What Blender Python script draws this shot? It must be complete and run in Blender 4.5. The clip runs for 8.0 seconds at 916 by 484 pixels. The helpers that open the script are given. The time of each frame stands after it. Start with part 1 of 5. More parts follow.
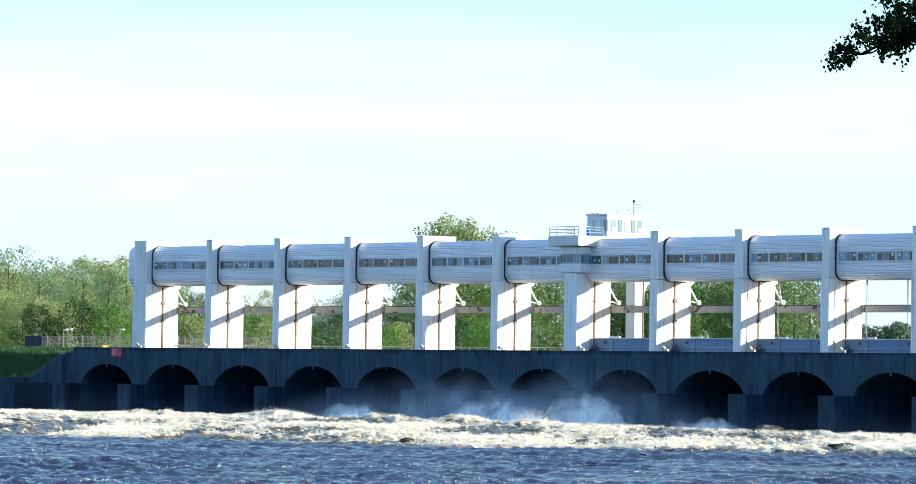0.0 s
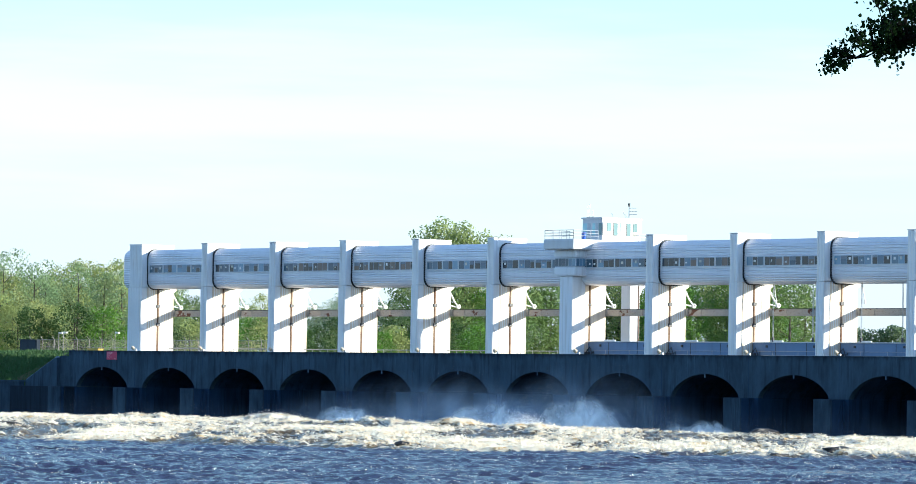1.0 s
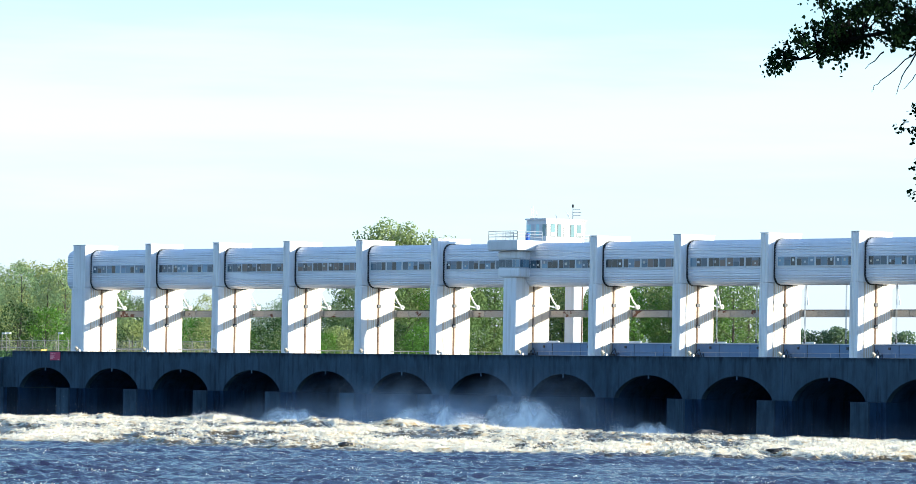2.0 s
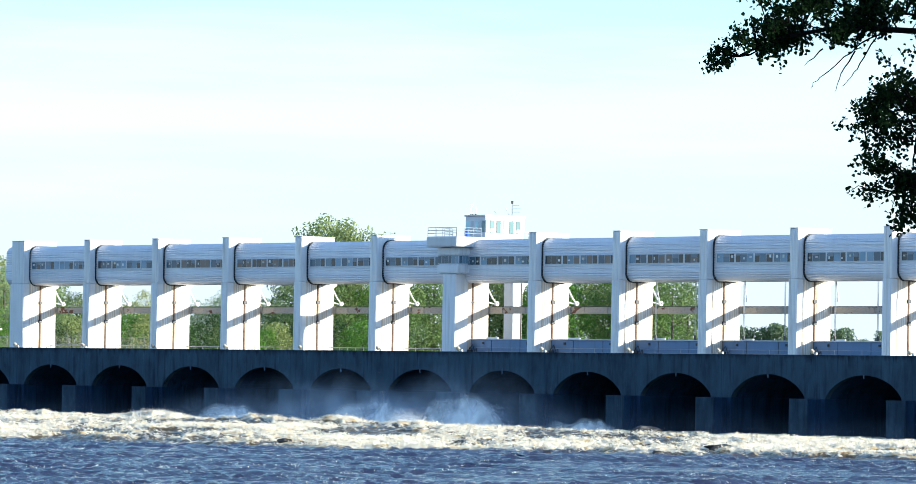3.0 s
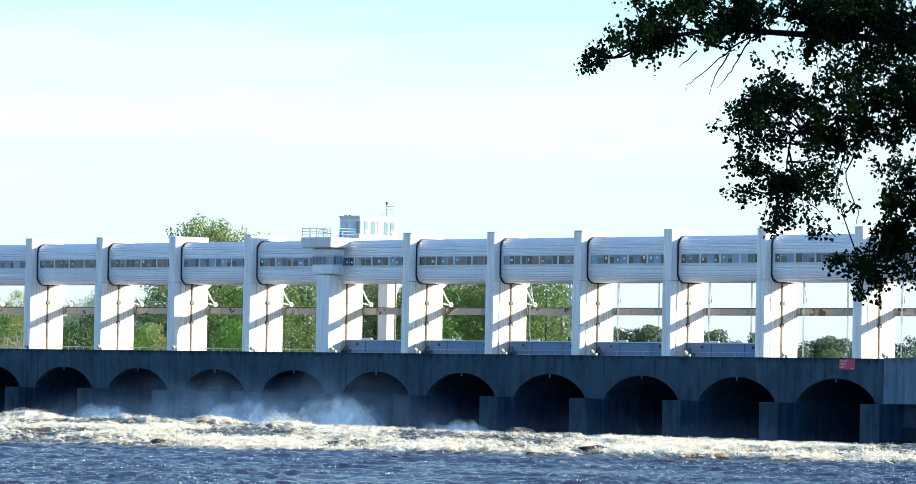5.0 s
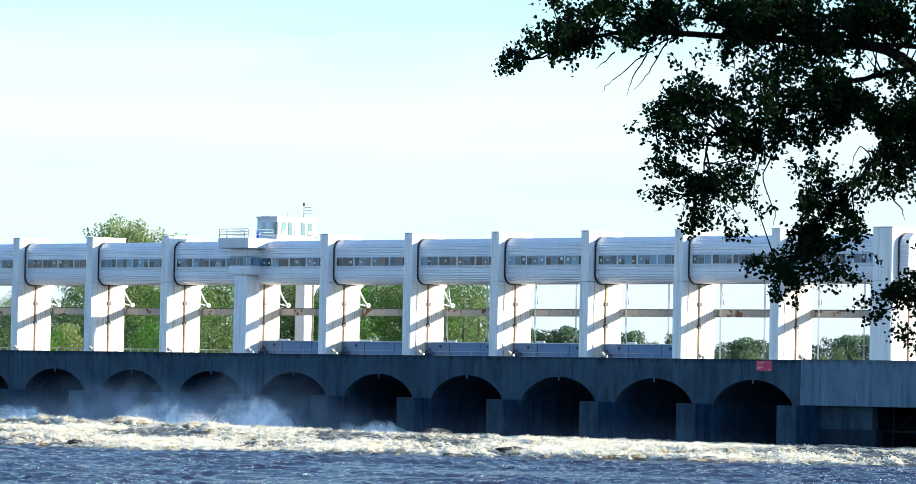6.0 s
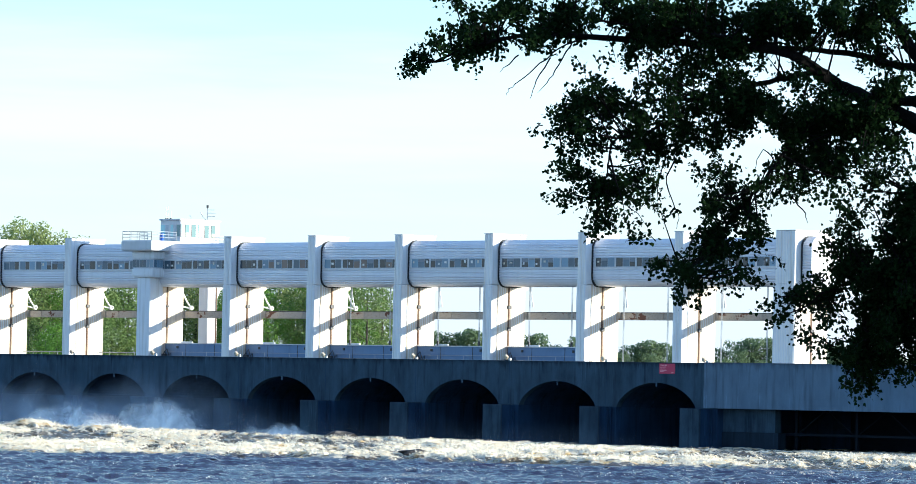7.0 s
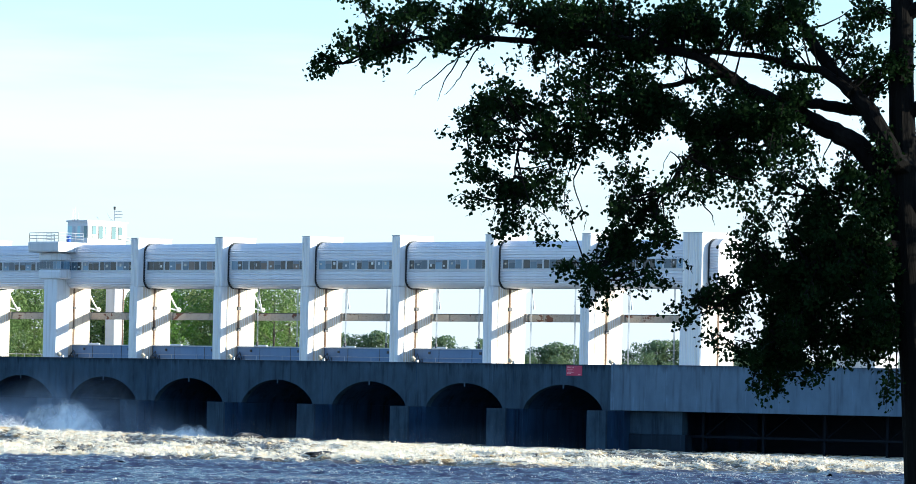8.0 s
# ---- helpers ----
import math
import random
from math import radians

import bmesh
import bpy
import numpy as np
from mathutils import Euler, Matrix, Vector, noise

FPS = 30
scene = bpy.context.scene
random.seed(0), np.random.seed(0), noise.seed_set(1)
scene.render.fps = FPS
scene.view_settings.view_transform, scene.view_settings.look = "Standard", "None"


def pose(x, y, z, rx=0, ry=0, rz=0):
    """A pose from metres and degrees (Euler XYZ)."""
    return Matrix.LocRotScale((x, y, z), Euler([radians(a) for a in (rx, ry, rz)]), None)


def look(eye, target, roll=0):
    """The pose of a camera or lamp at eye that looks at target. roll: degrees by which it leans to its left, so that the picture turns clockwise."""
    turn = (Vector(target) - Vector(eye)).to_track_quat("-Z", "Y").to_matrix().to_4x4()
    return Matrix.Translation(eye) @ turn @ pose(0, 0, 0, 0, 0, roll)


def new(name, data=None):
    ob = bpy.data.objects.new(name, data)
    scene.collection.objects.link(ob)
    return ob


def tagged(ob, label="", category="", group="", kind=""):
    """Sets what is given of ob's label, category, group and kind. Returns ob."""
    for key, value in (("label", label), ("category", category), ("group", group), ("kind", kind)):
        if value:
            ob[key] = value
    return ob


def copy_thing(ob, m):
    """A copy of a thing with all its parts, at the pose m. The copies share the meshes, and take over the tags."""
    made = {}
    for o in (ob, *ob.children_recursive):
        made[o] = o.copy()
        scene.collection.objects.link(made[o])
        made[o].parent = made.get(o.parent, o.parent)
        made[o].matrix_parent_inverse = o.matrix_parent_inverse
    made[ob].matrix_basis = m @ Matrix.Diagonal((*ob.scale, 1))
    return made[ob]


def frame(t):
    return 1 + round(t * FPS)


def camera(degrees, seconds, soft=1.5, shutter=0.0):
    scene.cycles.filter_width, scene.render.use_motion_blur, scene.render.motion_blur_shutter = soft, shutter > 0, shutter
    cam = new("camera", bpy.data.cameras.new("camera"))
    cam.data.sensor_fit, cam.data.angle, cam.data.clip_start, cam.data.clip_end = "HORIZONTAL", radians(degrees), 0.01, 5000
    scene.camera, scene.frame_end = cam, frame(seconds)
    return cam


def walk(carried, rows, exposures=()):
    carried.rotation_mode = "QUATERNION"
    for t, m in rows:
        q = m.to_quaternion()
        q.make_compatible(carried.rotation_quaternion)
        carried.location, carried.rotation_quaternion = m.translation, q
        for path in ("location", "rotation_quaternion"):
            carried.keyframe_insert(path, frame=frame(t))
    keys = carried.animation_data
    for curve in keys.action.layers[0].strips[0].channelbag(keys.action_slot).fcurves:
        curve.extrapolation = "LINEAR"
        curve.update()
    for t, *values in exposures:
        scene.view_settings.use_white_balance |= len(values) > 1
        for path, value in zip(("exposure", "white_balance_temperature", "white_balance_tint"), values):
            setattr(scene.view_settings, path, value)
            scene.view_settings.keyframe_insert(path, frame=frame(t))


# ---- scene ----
# camera: it stands on the bank with a long lens and pans
LENS = 10.42
EYE = Vector((561.32, -404.79, 5.62))
TURNS = [  # seconds, yaw, pitch, roll
    (0, 49.823, 1.625, 0.881),
    (0.5, 49.784, 1.643, 0.876),
    (1, 49.770, 1.664, 0.902),
    (1.5, 49.548, 1.669, 0.931),
    (2, 49.129, 1.685, 0.952),
    (3.5, 48.125, 1.653, 1.022),
    (4, 47.786, 1.679, 1.046),
    (4.5, 47.418, 1.686, 1.068),
    (6, 46.059, 1.722, 1.157),
    (6.5, 45.547, 1.743, 1.173),
    (7, 44.959, 1.776, 1.192),
    (7.5, 44.403, 1.805, 1.219),
    (8, 43.902, 1.819, 1.231),
]


def aim(yaw, pitch, roll):
    a, b = radians(yaw), radians(pitch)
    ahead = Vector((-math.sin(a) * math.cos(b), math.cos(a) * math.cos(b), math.sin(b)))
    return look(EYE, EYE + ahead * 100, roll)


cam = camera(LENS, 8.0, soft=0.75)
walk(cam, [(t, aim(*turn)) for t, *turn in TURNS], exposures=[(0.0, 0.99, 5290, 4.8), (8.0, 0.99, 5290, 4.8)])

# ---- light: low evening sun from behind the dam's far end, clear sky with thin cloud ----
SUN = Vector((0.84, 0.50, 0.185)).normalized()
world = bpy.data.worlds.new("sky")
scene.world = world
world.use_nodes = True
wn, wl = world.node_tree.nodes, world.node_tree.links
wn.clear()
w_out = wn.new("ShaderNodeOutputWorld")
w_bg = wn.new("ShaderNodeBackground")
w_sky = wn.new("ShaderNodeTexSky")
w_sky.sky_type = "NISHITA"
w_sky.sun_disc = False
w_sky.sun_elevation = math.asin(SUN.z)
w_sky.sun_rotation = math.atan2(SUN.x, SUN.y)
w_sky.air_density, w_sky.dust_density, w_sky.ozone_density = 1.0, 0.25, 2.8
w_bg.inputs["Strength"].default_value = 0.15
# a bank of thin high cloud low over the far shore, and faint streaks elsewhere
w_tc = wn.new("ShaderNodeTexCoord")
w_map = wn.new("ShaderNodeMapping")
w_map.inputs["Scale"].default_value = (6.0, 6.0, 60.0)
w_noise = wn.new("ShaderNodeTexNoise")
w_noise.inputs["Scale"].default_value = 1.3
w_noise.inputs["Detail"].default_value = 6.0
w_noise.inputs["Roughness"].default_value = 0.55
w_sep = wn.new("ShaderNodeSeparateXYZ")
w_bend = wn.new("ShaderNodeMath")
w_bend.operation = "MULTIPLY_ADD"
w_bend.inputs[1].default_value = 0.045


def sky_ramp(lo, hi, a, b):
    n = wn.new("ShaderNodeMapRange")
    n.interpolation_type = "SMOOTHSTEP"
    for key, v in (("From Min", lo), ("From Max", hi), ("To Min", a), ("To Max", b)):
        n.inputs[key].default_value = v
    return n


w_rise, w_fall, w_low = sky_ramp(0.052, 0.076, 0.05, 0.38), sky_ramp(0.080, 0.100, 1.0, 0.30), sky_ramp(0.042, 0.082, 0.85, 0.0)
w_bank = wn.new("ShaderNodeMath")
w_bank.operation = "MULTIPLY"
w_mix = wn.new("ShaderNodeMix")
w_mix.data_type = "RGBA"
w_mix.inputs["B"].default_value = (5.4, 5.55, 5.9, 1)
wl.new(w_tc.outputs["Generated"], w_map.inputs["Vector"])
wl.new(w_map.outputs["Vector"], w_noise.inputs["Vector"])
wl.new(w_tc.outputs["Generated"], w_sep.inputs["Vector"])
wl.new(w_noise.outputs["Fac"], w_bend.inputs[0])
wl.new(w_sep.outputs["Z"], w_bend.inputs[2])
for ramp in (w_rise, w_fall, w_low):
    wl.new(w_bend.outputs[0], ramp.inputs["Value"])
wl.new(w_rise.outputs["Result"], w_bank.inputs[0])
wl.new(w_fall.outputs["Result"], w_bank.inputs[1])
wl.new(w_bank.outputs[0], w_mix.inputs["Factor"])
wl.new(w_sky.outputs["Color"], w_mix.inputs["A"])
# pale blue haze along the horizon
w_haze = wn.new("ShaderNodeMix")
w_haze.data_type = "RGBA"
w_haze.inputs["B"].default_value = (3.44, 3.46, 3.40, 1)
wl.new(w_low.outputs["Result"], w_haze.inputs["Factor"])
wl.new(w_mix.outputs["Result"], w_haze.inputs["A"])
wl.new(w_haze.outputs["Result"], w_bg.inputs["Color"])
wl.new(w_bg.outputs["Background"], w_out.inputs["Surface"])
sun = new("sun", bpy.data.lights.new("sun", "SUN"))
sun.data.energy, sun.data.angle, sun.data.color = 5.0, radians(0.6), (1.0, 0.83, 0.59)
sun.matrix_world = look(SUN * 100, (0, 0, 0))


# ---- materials ----
class Nodes:
    """A small builder for node materials."""

    def __init__(self, name, rough=0.7, metal=0.0):
        self.mat = bpy.data.materials.new(name)
        self.mat.use_nodes = True
        self.tree = self.mat.node_tree
        self.bsdf = self.tree.nodes["Principled BSDF"]
        self.bsdf.inputs["Roughness"].default_value = rough
        self.bsdf.inputs["Metallic"].default_value = metal
        self.pos = self.add("ShaderNodeNewGeometry").outputs["Position"]

    def add(self, kind, **inputs):
        node = self.tree.nodes.new(kind)
        for key, value in inputs.items():
            self.put(node.inputs[key.replace("_", " ")], value)
        return node

    def put(self, socket, value):
        if isinstance(value, bpy.types.NodeSocket):
            self.tree.links.new(value, socket)
        elif isinstance(value, tuple) and len(value) == 3 and socket.type == "RGBA":
            socket.default_value = (*value, 1)
        else:
            socket.default_value = value

    def noise(self, scale=1.0, stretch=(1, 1, 1), detail=5.0, rough=0.6, vector=None):
        m = self.add("ShaderNodeMapping", Vector=vector or self.pos, Scale=stretch)
        return self.add("ShaderNodeTexNoise", Vector=m.outputs[0], Scale=scale, Detail=detail, Roughness=rough).outputs["Fac"]

    def span(self, value, a, b, c=0.0, d=1.0):
        n = self.add("ShaderNodeMapRange", Value=value)
        for key, v in (("From Min", a), ("From Max", b), ("To Min", c), ("To Max", d)):
            n.inputs[key].default_value = v
        return n.outputs["Result"]

    def mix(self, fac, a, b):
        n = self.tree.nodes.new("ShaderNodeMix")
        n.data_type = "RGBA"
        self.put(n.inputs["Factor"], fac)
        self.put(n.inputs["A"], a)
        self.put(n.inputs["B"], b)
        return n.outputs["Result"]

    def math(self, op, a, b=0.0):
        n = self.tree.nodes.new("ShaderNodeMath")
        n.operation = op
        self.put(n.inputs[0], a)
        self.put(n.inputs[1], b)
        return n.outputs[0]

    def bump(self, height, strength=0.4, distance=0.02, normal=None):
        n = self.add("ShaderNodeBump", Height=height, Strength=strength, Distance=distance)
        if normal:
            self.put(n.inputs["Normal"], normal)
        self.put(self.bsdf.inputs["Normal"], n.outputs[0])
        return n.outputs[0]

    def color(self, value):
        self.put(self.bsdf.inputs["Base Color"], value)
        return self

    def random(self):
        return self.add("ShaderNodeObjectInfo").outputs["Random"]


def concrete(name, light, dark, stain):
    n = Nodes(name, 0.85)
    grime = n.noise(0.5, (1, 1, 0.35), 8, 0.65)
    streak = n.noise(1.6, (1, 1, 0.07), 6, 0.6)
    grain = n.noise(9, detail=4)
    col = n.mix(n.span(grime, 0.35, 0.68), light, dark)
    col = n.mix(n.span(streak, 0.52, 0.68, 0, 0.75), col, stain)
    col = n.mix(n.span(n.noise(0.16, (1, 1, 0.8), 5), 0.5, 0.75, 0, 0.5), col, tuple(c * 1.5 for c in light))
    col = n.mix(n.span(n.noise(1.1, (1, 1, 0.12), 4), 0.62, 0.75, 0, 0.35), col, tuple(min(1, c * 1.7) for c in light))
    col = n.mix(n.span(grain, 0.3, 0.7, 0, 0.25), col, dark)
    # ragged black run-off below the coping, and pale lime runs
    drop = n.math("SUBTRACT", n.add("ShaderNodeSeparateXYZ", Vector=n.pos).outputs["Z"], n.math("MULTIPLY", n.noise(1.3, (1, 1, 0.06), 7, 0.7), 4.2))
    col = n.mix(n.span(drop, 7.35, 8.05, 0, 0.75), col, stain)
    lime = n.math("MULTIPLY", n.span(n.noise(2.6, (1, 1, 0.03), 5, 0.6), 0.60, 0.70, 0, 0.5), n.span(n.noise(0.3, detail=3), 0.45, 0.6))
    col = n.mix(lime, col, tuple(min(1, c * 1.9) for c in light))
    n.color(col)
    n.bump(n.math("ADD", grain, streak), 0.5, 0.05)
    return n.mat


def painted_metal(name, base, dirt, rough=0.45, metal=0.0, amount=0.35):
    n = Nodes(name, rough, metal)
    streak = n.noise(1.3, (1, 1, 0.12), 6)
    patch = n.noise(0.35, detail=7)
    col = n.mix(n.span(streak, 0.5, 0.75, 0, amount), base, dirt)
    col = n.mix(n.span(patch, 0.4, 0.75, 0, amount * 0.5), col, tuple(c * 0.8 for c in base))
    col = n.mix(n.span(n.random(), 0, 1, 0, 0.12), col, dirt)
    n.color(col)
    n.put(n.bsdf.inputs["Roughness"], n.span(patch, 0.3, 0.7, rough - 0.1, rough + 0.15))
    n.bump(n.noise(14, detail=3), 0.15, 0.01)
    return n.mat


def fluted(name, base, dirt, pitch=0.22, amount=0.5):
    """Pale render with fine upright grooves and run-off streaks."""
    n = Nodes(name, 0.7)
    streak = n.noise(2.2, (1, 1, 0.05), 6)
    top = n.noise(0.6, (1, 1, 0.5), 6)
    col = n.mix(n.span(streak, 0.52, 0.66, 0, amount), base, dirt)
    col = n.mix(n.span(top, 0.5, 0.8, 0, 0.3), col, tuple(c * 0.75 for c in base))
    n.color(col)
    sep = n.add("ShaderNodeSeparateXYZ", Vector=n.pos)
    run = n.math("ADD", sep.outputs["X"], sep.outputs["Y"])
    groove = n.math("PINGPONG", run, pitch / 2)
    n.bump(n.math("ADD", n.span(groove, 0, pitch / 8), n.math("MULTIPLY", n.noise(12), 0.3)), 0.7, 0.04)
    return n.mat


def glassy(name, tint, rough=0.08):
    n = Nodes(name, rough)
    pick = n.random()
    col = n.mix(n.span(pick, 0.35, 0.75), tint, tuple(c * 2.6 for c in tint))
    n.color(col)
    n.bsdf.inputs["Specular IOR Level"].default_value = 0.35
    n.bump(n.noise(0.8, detail=2), 0.06, 0.02)
    return n.mat


def rusted(name, base, rust, lo=0.5, hi=0.56):
    n = Nodes(name, 0.7)
    patch = n.noise(0.45, (1, 1, 1.6), 7, 0.62)
    fine = n.noise(7, detail=4)
    col = n.mix(n.span(patch, lo, hi), base, rust)
    col = n.mix(n.span(fine, 0.5, 0.8, 0, 0.5), col, tuple(c * 0.5 for c in rust))
    n.color(col)
    n.bump(fine, 0.4, 0.02)
    return n.mat


def leafy(name, a, b, dry=None, through_light=0.35, blend=0.45):
    n = Nodes(name, 0.6)
    n.bsdf.inputs["Specular IOR Level"].default_value = 0.12
    isl = n.add("ShaderNodeNewGeometry").outputs["Random Per Island"]
    col = n.mix(isl, a, b)
    if dry:
        col = n.mix(n.span(n.noise(0.12, detail=3), 0.45, 0.65), col, dry)
    col = n.mix(n.span(n.random(), 0, 1, 0, blend), col, tuple(0.5 * (p + q) for p, q in zip(b, (0.10, 0.13, 0.035))))
    n.color(col)
    glow = n.add("ShaderNodeBsdfTranslucent", Color=col)
    mixer = n.add("ShaderNodeMixShader", Fac=through_light)
    n.tree.links.new(n.bsdf.outputs[0], mixer.inputs[1])
    n.tree.links.new(glow.outputs[0], mixer.inputs[2])
    n.tree.links.new(mixer.outputs[0], n.tree.nodes["Material Output"].inputs["Surface"])
    return n.mat


def barky(name, a, b):
    n = Nodes(name, 0.9)
    furrow = n.noise(9, (1, 1, 0.18), 6, 0.65)
    n.color(n.mix(n.span(furrow, 0.35, 0.65), a, b))
    n.bump(furrow, 0.9, 0.04)
    return n.mat


def plain(name, base, rough=0.6, metal=0.0, vary=0.25, scale=3.0):
    n = Nodes(name, rough, metal)
    n.color(n.mix(n.span(n.noise(scale, detail=5), 0.3, 0.7, 0, vary), base, tuple(c * 0.55 for c in base)))
    n.bump(n.noise(scale * 8), 0.2, 0.01)
    return n.mat


# weathered concretes; the blue shade of the downstream side is put into their colours
M_WALL = concrete("weathered_shade_concrete", (0.053, 0.086, 0.124), (0.024, 0.041, 0.061), (0.012, 0.018, 0.028))
M_BRIDGE = concrete("newer_concrete", (0.108, 0.164, 0.234), (0.074, 0.116, 0.172), (0.038, 0.056, 0.080))
# near-black: the arches' inner shade is put into this colour; joints use it too
M_RECESS = concrete("dark_recess_concrete", (0.024, 0.052, 0.105), (0.013, 0.028, 0.058), (0.006, 0.013, 0.026))
M_RECESS.node_tree.nodes["Principled BSDF"].inputs["Specular IOR Level"].default_value = 0.1
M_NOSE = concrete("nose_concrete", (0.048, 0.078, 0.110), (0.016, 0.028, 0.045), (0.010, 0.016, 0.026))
# darkest concrete; under the girder its tone carries the opening's shade
M_ABUT = concrete("dark_concrete", (0.017, 0.029, 0.046), (0.010, 0.017, 0.028), (0.006, 0.010, 0.016))
# near-black colour that puts the shade under the girder into the parts
M_SHADED = plain("opening_shade_black", (0.006, 0.009, 0.015), 0.8)
M_DECK = concrete("deck_concrete", (0.25, 0.24, 0.22), (0.18, 0.17, 0.155), (0.12, 0.11, 0.10))
for dark in (M_SHADED, M_ABUT, M_WALL, M_NOSE):
    dark.node_tree.nodes["Principled BSDF"].inputs["Specular IOR Level"].default_value = 0.1
M_COLUMN = fluted("fluted_column", (0.79, 0.79, 0.80), (0.56, 0.54, 0.50))
# tan flank behind white ribs: dirty grooves plus shadow tone put into the colour
M_RIB = fluted("rib_render", (0.86, 0.84, 0.80), (0.50, 0.42, 0.33), 0.5, 0.4)
M_FLANK = fluted("pier_flank", (0.74, 0.63, 0.50), (0.34, 0.25, 0.17), 0.5, 0.5)
M_CLAD = painted_metal("ribbed_cladding", (0.69, 0.69, 0.73), (0.42, 0.43, 0.46), 0.42, 0.3, 0.2)
M_TRIM = painted_metal("pale_trim", (0.62, 0.62, 0.62), (0.42, 0.40, 0.38), 0.5)
M_GASKET = plain("black_rubber", (0.02, 0.021, 0.025), 0.6)
M_PALE = plain("pale_pane", (0.50, 0.53, 0.55), 0.5, vary=0.3, scale=1.0)
M_TEAL = glassy("pale_teal_glass", (0.16, 0.25, 0.26))
M_GLASS = glassy("window_glass", (0.080, 0.122, 0.160))
M_GLASS_DARK = plain("dark_window_glass", (0.022, 0.032, 0.045), 0.12, vary=0.4, scale=0.8)
M_TAN = plain("brown_blind", (0.26, 0.19, 0.14), 0.6, vary=0.3, scale=1.5)
M_SHADE = plain("grey_roller_blind", (0.24, 0.26, 0.28), 0.7, vary=0.3, scale=1.2)
M_BLIND = plain("window_blind", (0.62, 0.58, 0.48), 0.7, vary=0.2)
M_FRAME = painted_metal("window_frame_paint", (0.52, 0.55, 0.60), (0.2, 0.2, 0.2), 0.5)
M_RUST = rusted("rusty_pipe", (0.22, 0.15, 0.10), (0.13, 0.065, 0.035), 0.40, 0.62)
M_BEAM = rusted("peeling_beam", (0.44, 0.39, 0.33), (0.15, 0.06, 0.035), 0.585, 0.60)
M_DARK = plain("dark_steel", (0.06, 0.06, 0.065), 0.5, 0.4)
M_GATE = painted_metal("gate_paint", (0.14, 0.22, 0.37), (0.10, 0.14, 0.20), 0.5, 0.1, 0.5)
M_WHITE = painted_metal("white_paint", (0.80, 0.79, 0.76), (0.50, 0.44, 0.36), 0.5)
M_GALV = plain("galvanised_steel", (0.42, 0.43, 0.44), 0.45, 0.6)
M_POST = plain("weathered_post", (0.30, 0.28, 0.25), 0.7)
M_LAMP = plain("lamp_housing", (0.58, 0.50, 0.38), 0.5)
M_CAGE = plain("blue_grey_paint", (0.022, 0.034, 0.05), 0.8)
M_BLUE = plain("blue_plastic", (0.02, 0.10, 0.50), 0.4)
M_RED = plain("sign_red", (0.40, 0.015, 0.07), 0.5, vary=0.1)
M_PINK = plain("sign_lettering", (0.75, 0.35, 0.40), 0.5, vary=0.05)
M_GRASS = plain("grass_blades", (0.034, 0.095, 0.016), 0.7, vary=0.5, scale=0.6)
M_SOIL = plain("bank_ground", (0.10, 0.105, 0.05), 0.95, vary=0.6, scale=0.2)
M_ROCK = plain("wet_rock", (0.024, 0.021, 0.019), 0.5, vary=0.5, scale=2.0)
# bark near black: the poplar's shaded side is put into the colour
M_BARK = barky("shade_black_bark", (0.009, 0.008, 0.007), (0.003, 0.003, 0.003))
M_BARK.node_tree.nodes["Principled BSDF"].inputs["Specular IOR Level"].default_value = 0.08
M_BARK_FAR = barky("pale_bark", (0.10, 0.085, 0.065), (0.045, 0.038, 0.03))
# leaf green taken almost to black, so the crown's shade is in it
M_LEAF = leafy("shade_dark_poplar_leaves", (0.005, 0.014, 0.004), (0.011, 0.026, 0.007), through_light=0.3, blend=0.0)
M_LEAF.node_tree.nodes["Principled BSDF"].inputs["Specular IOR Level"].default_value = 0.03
M_FOLIAGE = leafy("woodland_leaves", (0.235, 0.335, 0.155), (0.290, 0.390, 0.185), (0.32, 0.37, 0.165), through_light=0.42)
M_WOOD = leafy("shaded_wood_leaves", (0.115, 0.195, 0.055), (0.175, 0.255, 0.080), (0.20, 0.25, 0.085), through_light=0.35)
M_SCRUB = leafy("scrub_leaves", (0.33, 0.38, 0.12), (0.40, 0.45, 0.16), (0.42, 0.43, 0.16), through_light=0.45)
M_MAPLE = leafy("bright_green_leaves", (0.095, 0.215, 0.025), (0.165, 0.300, 0.045), through_light=0.38, blend=0.25)
M_AIRY = leafy("pale_open_leaves", (0.30, 0.37, 0.14), (0.38, 0.44, 0.18), through_light=0.5)
M_FOLIAGE_DARK = leafy("deep_green_leaves", (0.040, 0.080, 0.024), (0.085, 0.135, 0.042), through_light=0.25, blend=0.2)
M_FOLIAGE_FAR = leafy("far_shore_leaves", (0.150, 0.215, 0.120), (0.215, 0.280, 0.145), through_light=0.55)


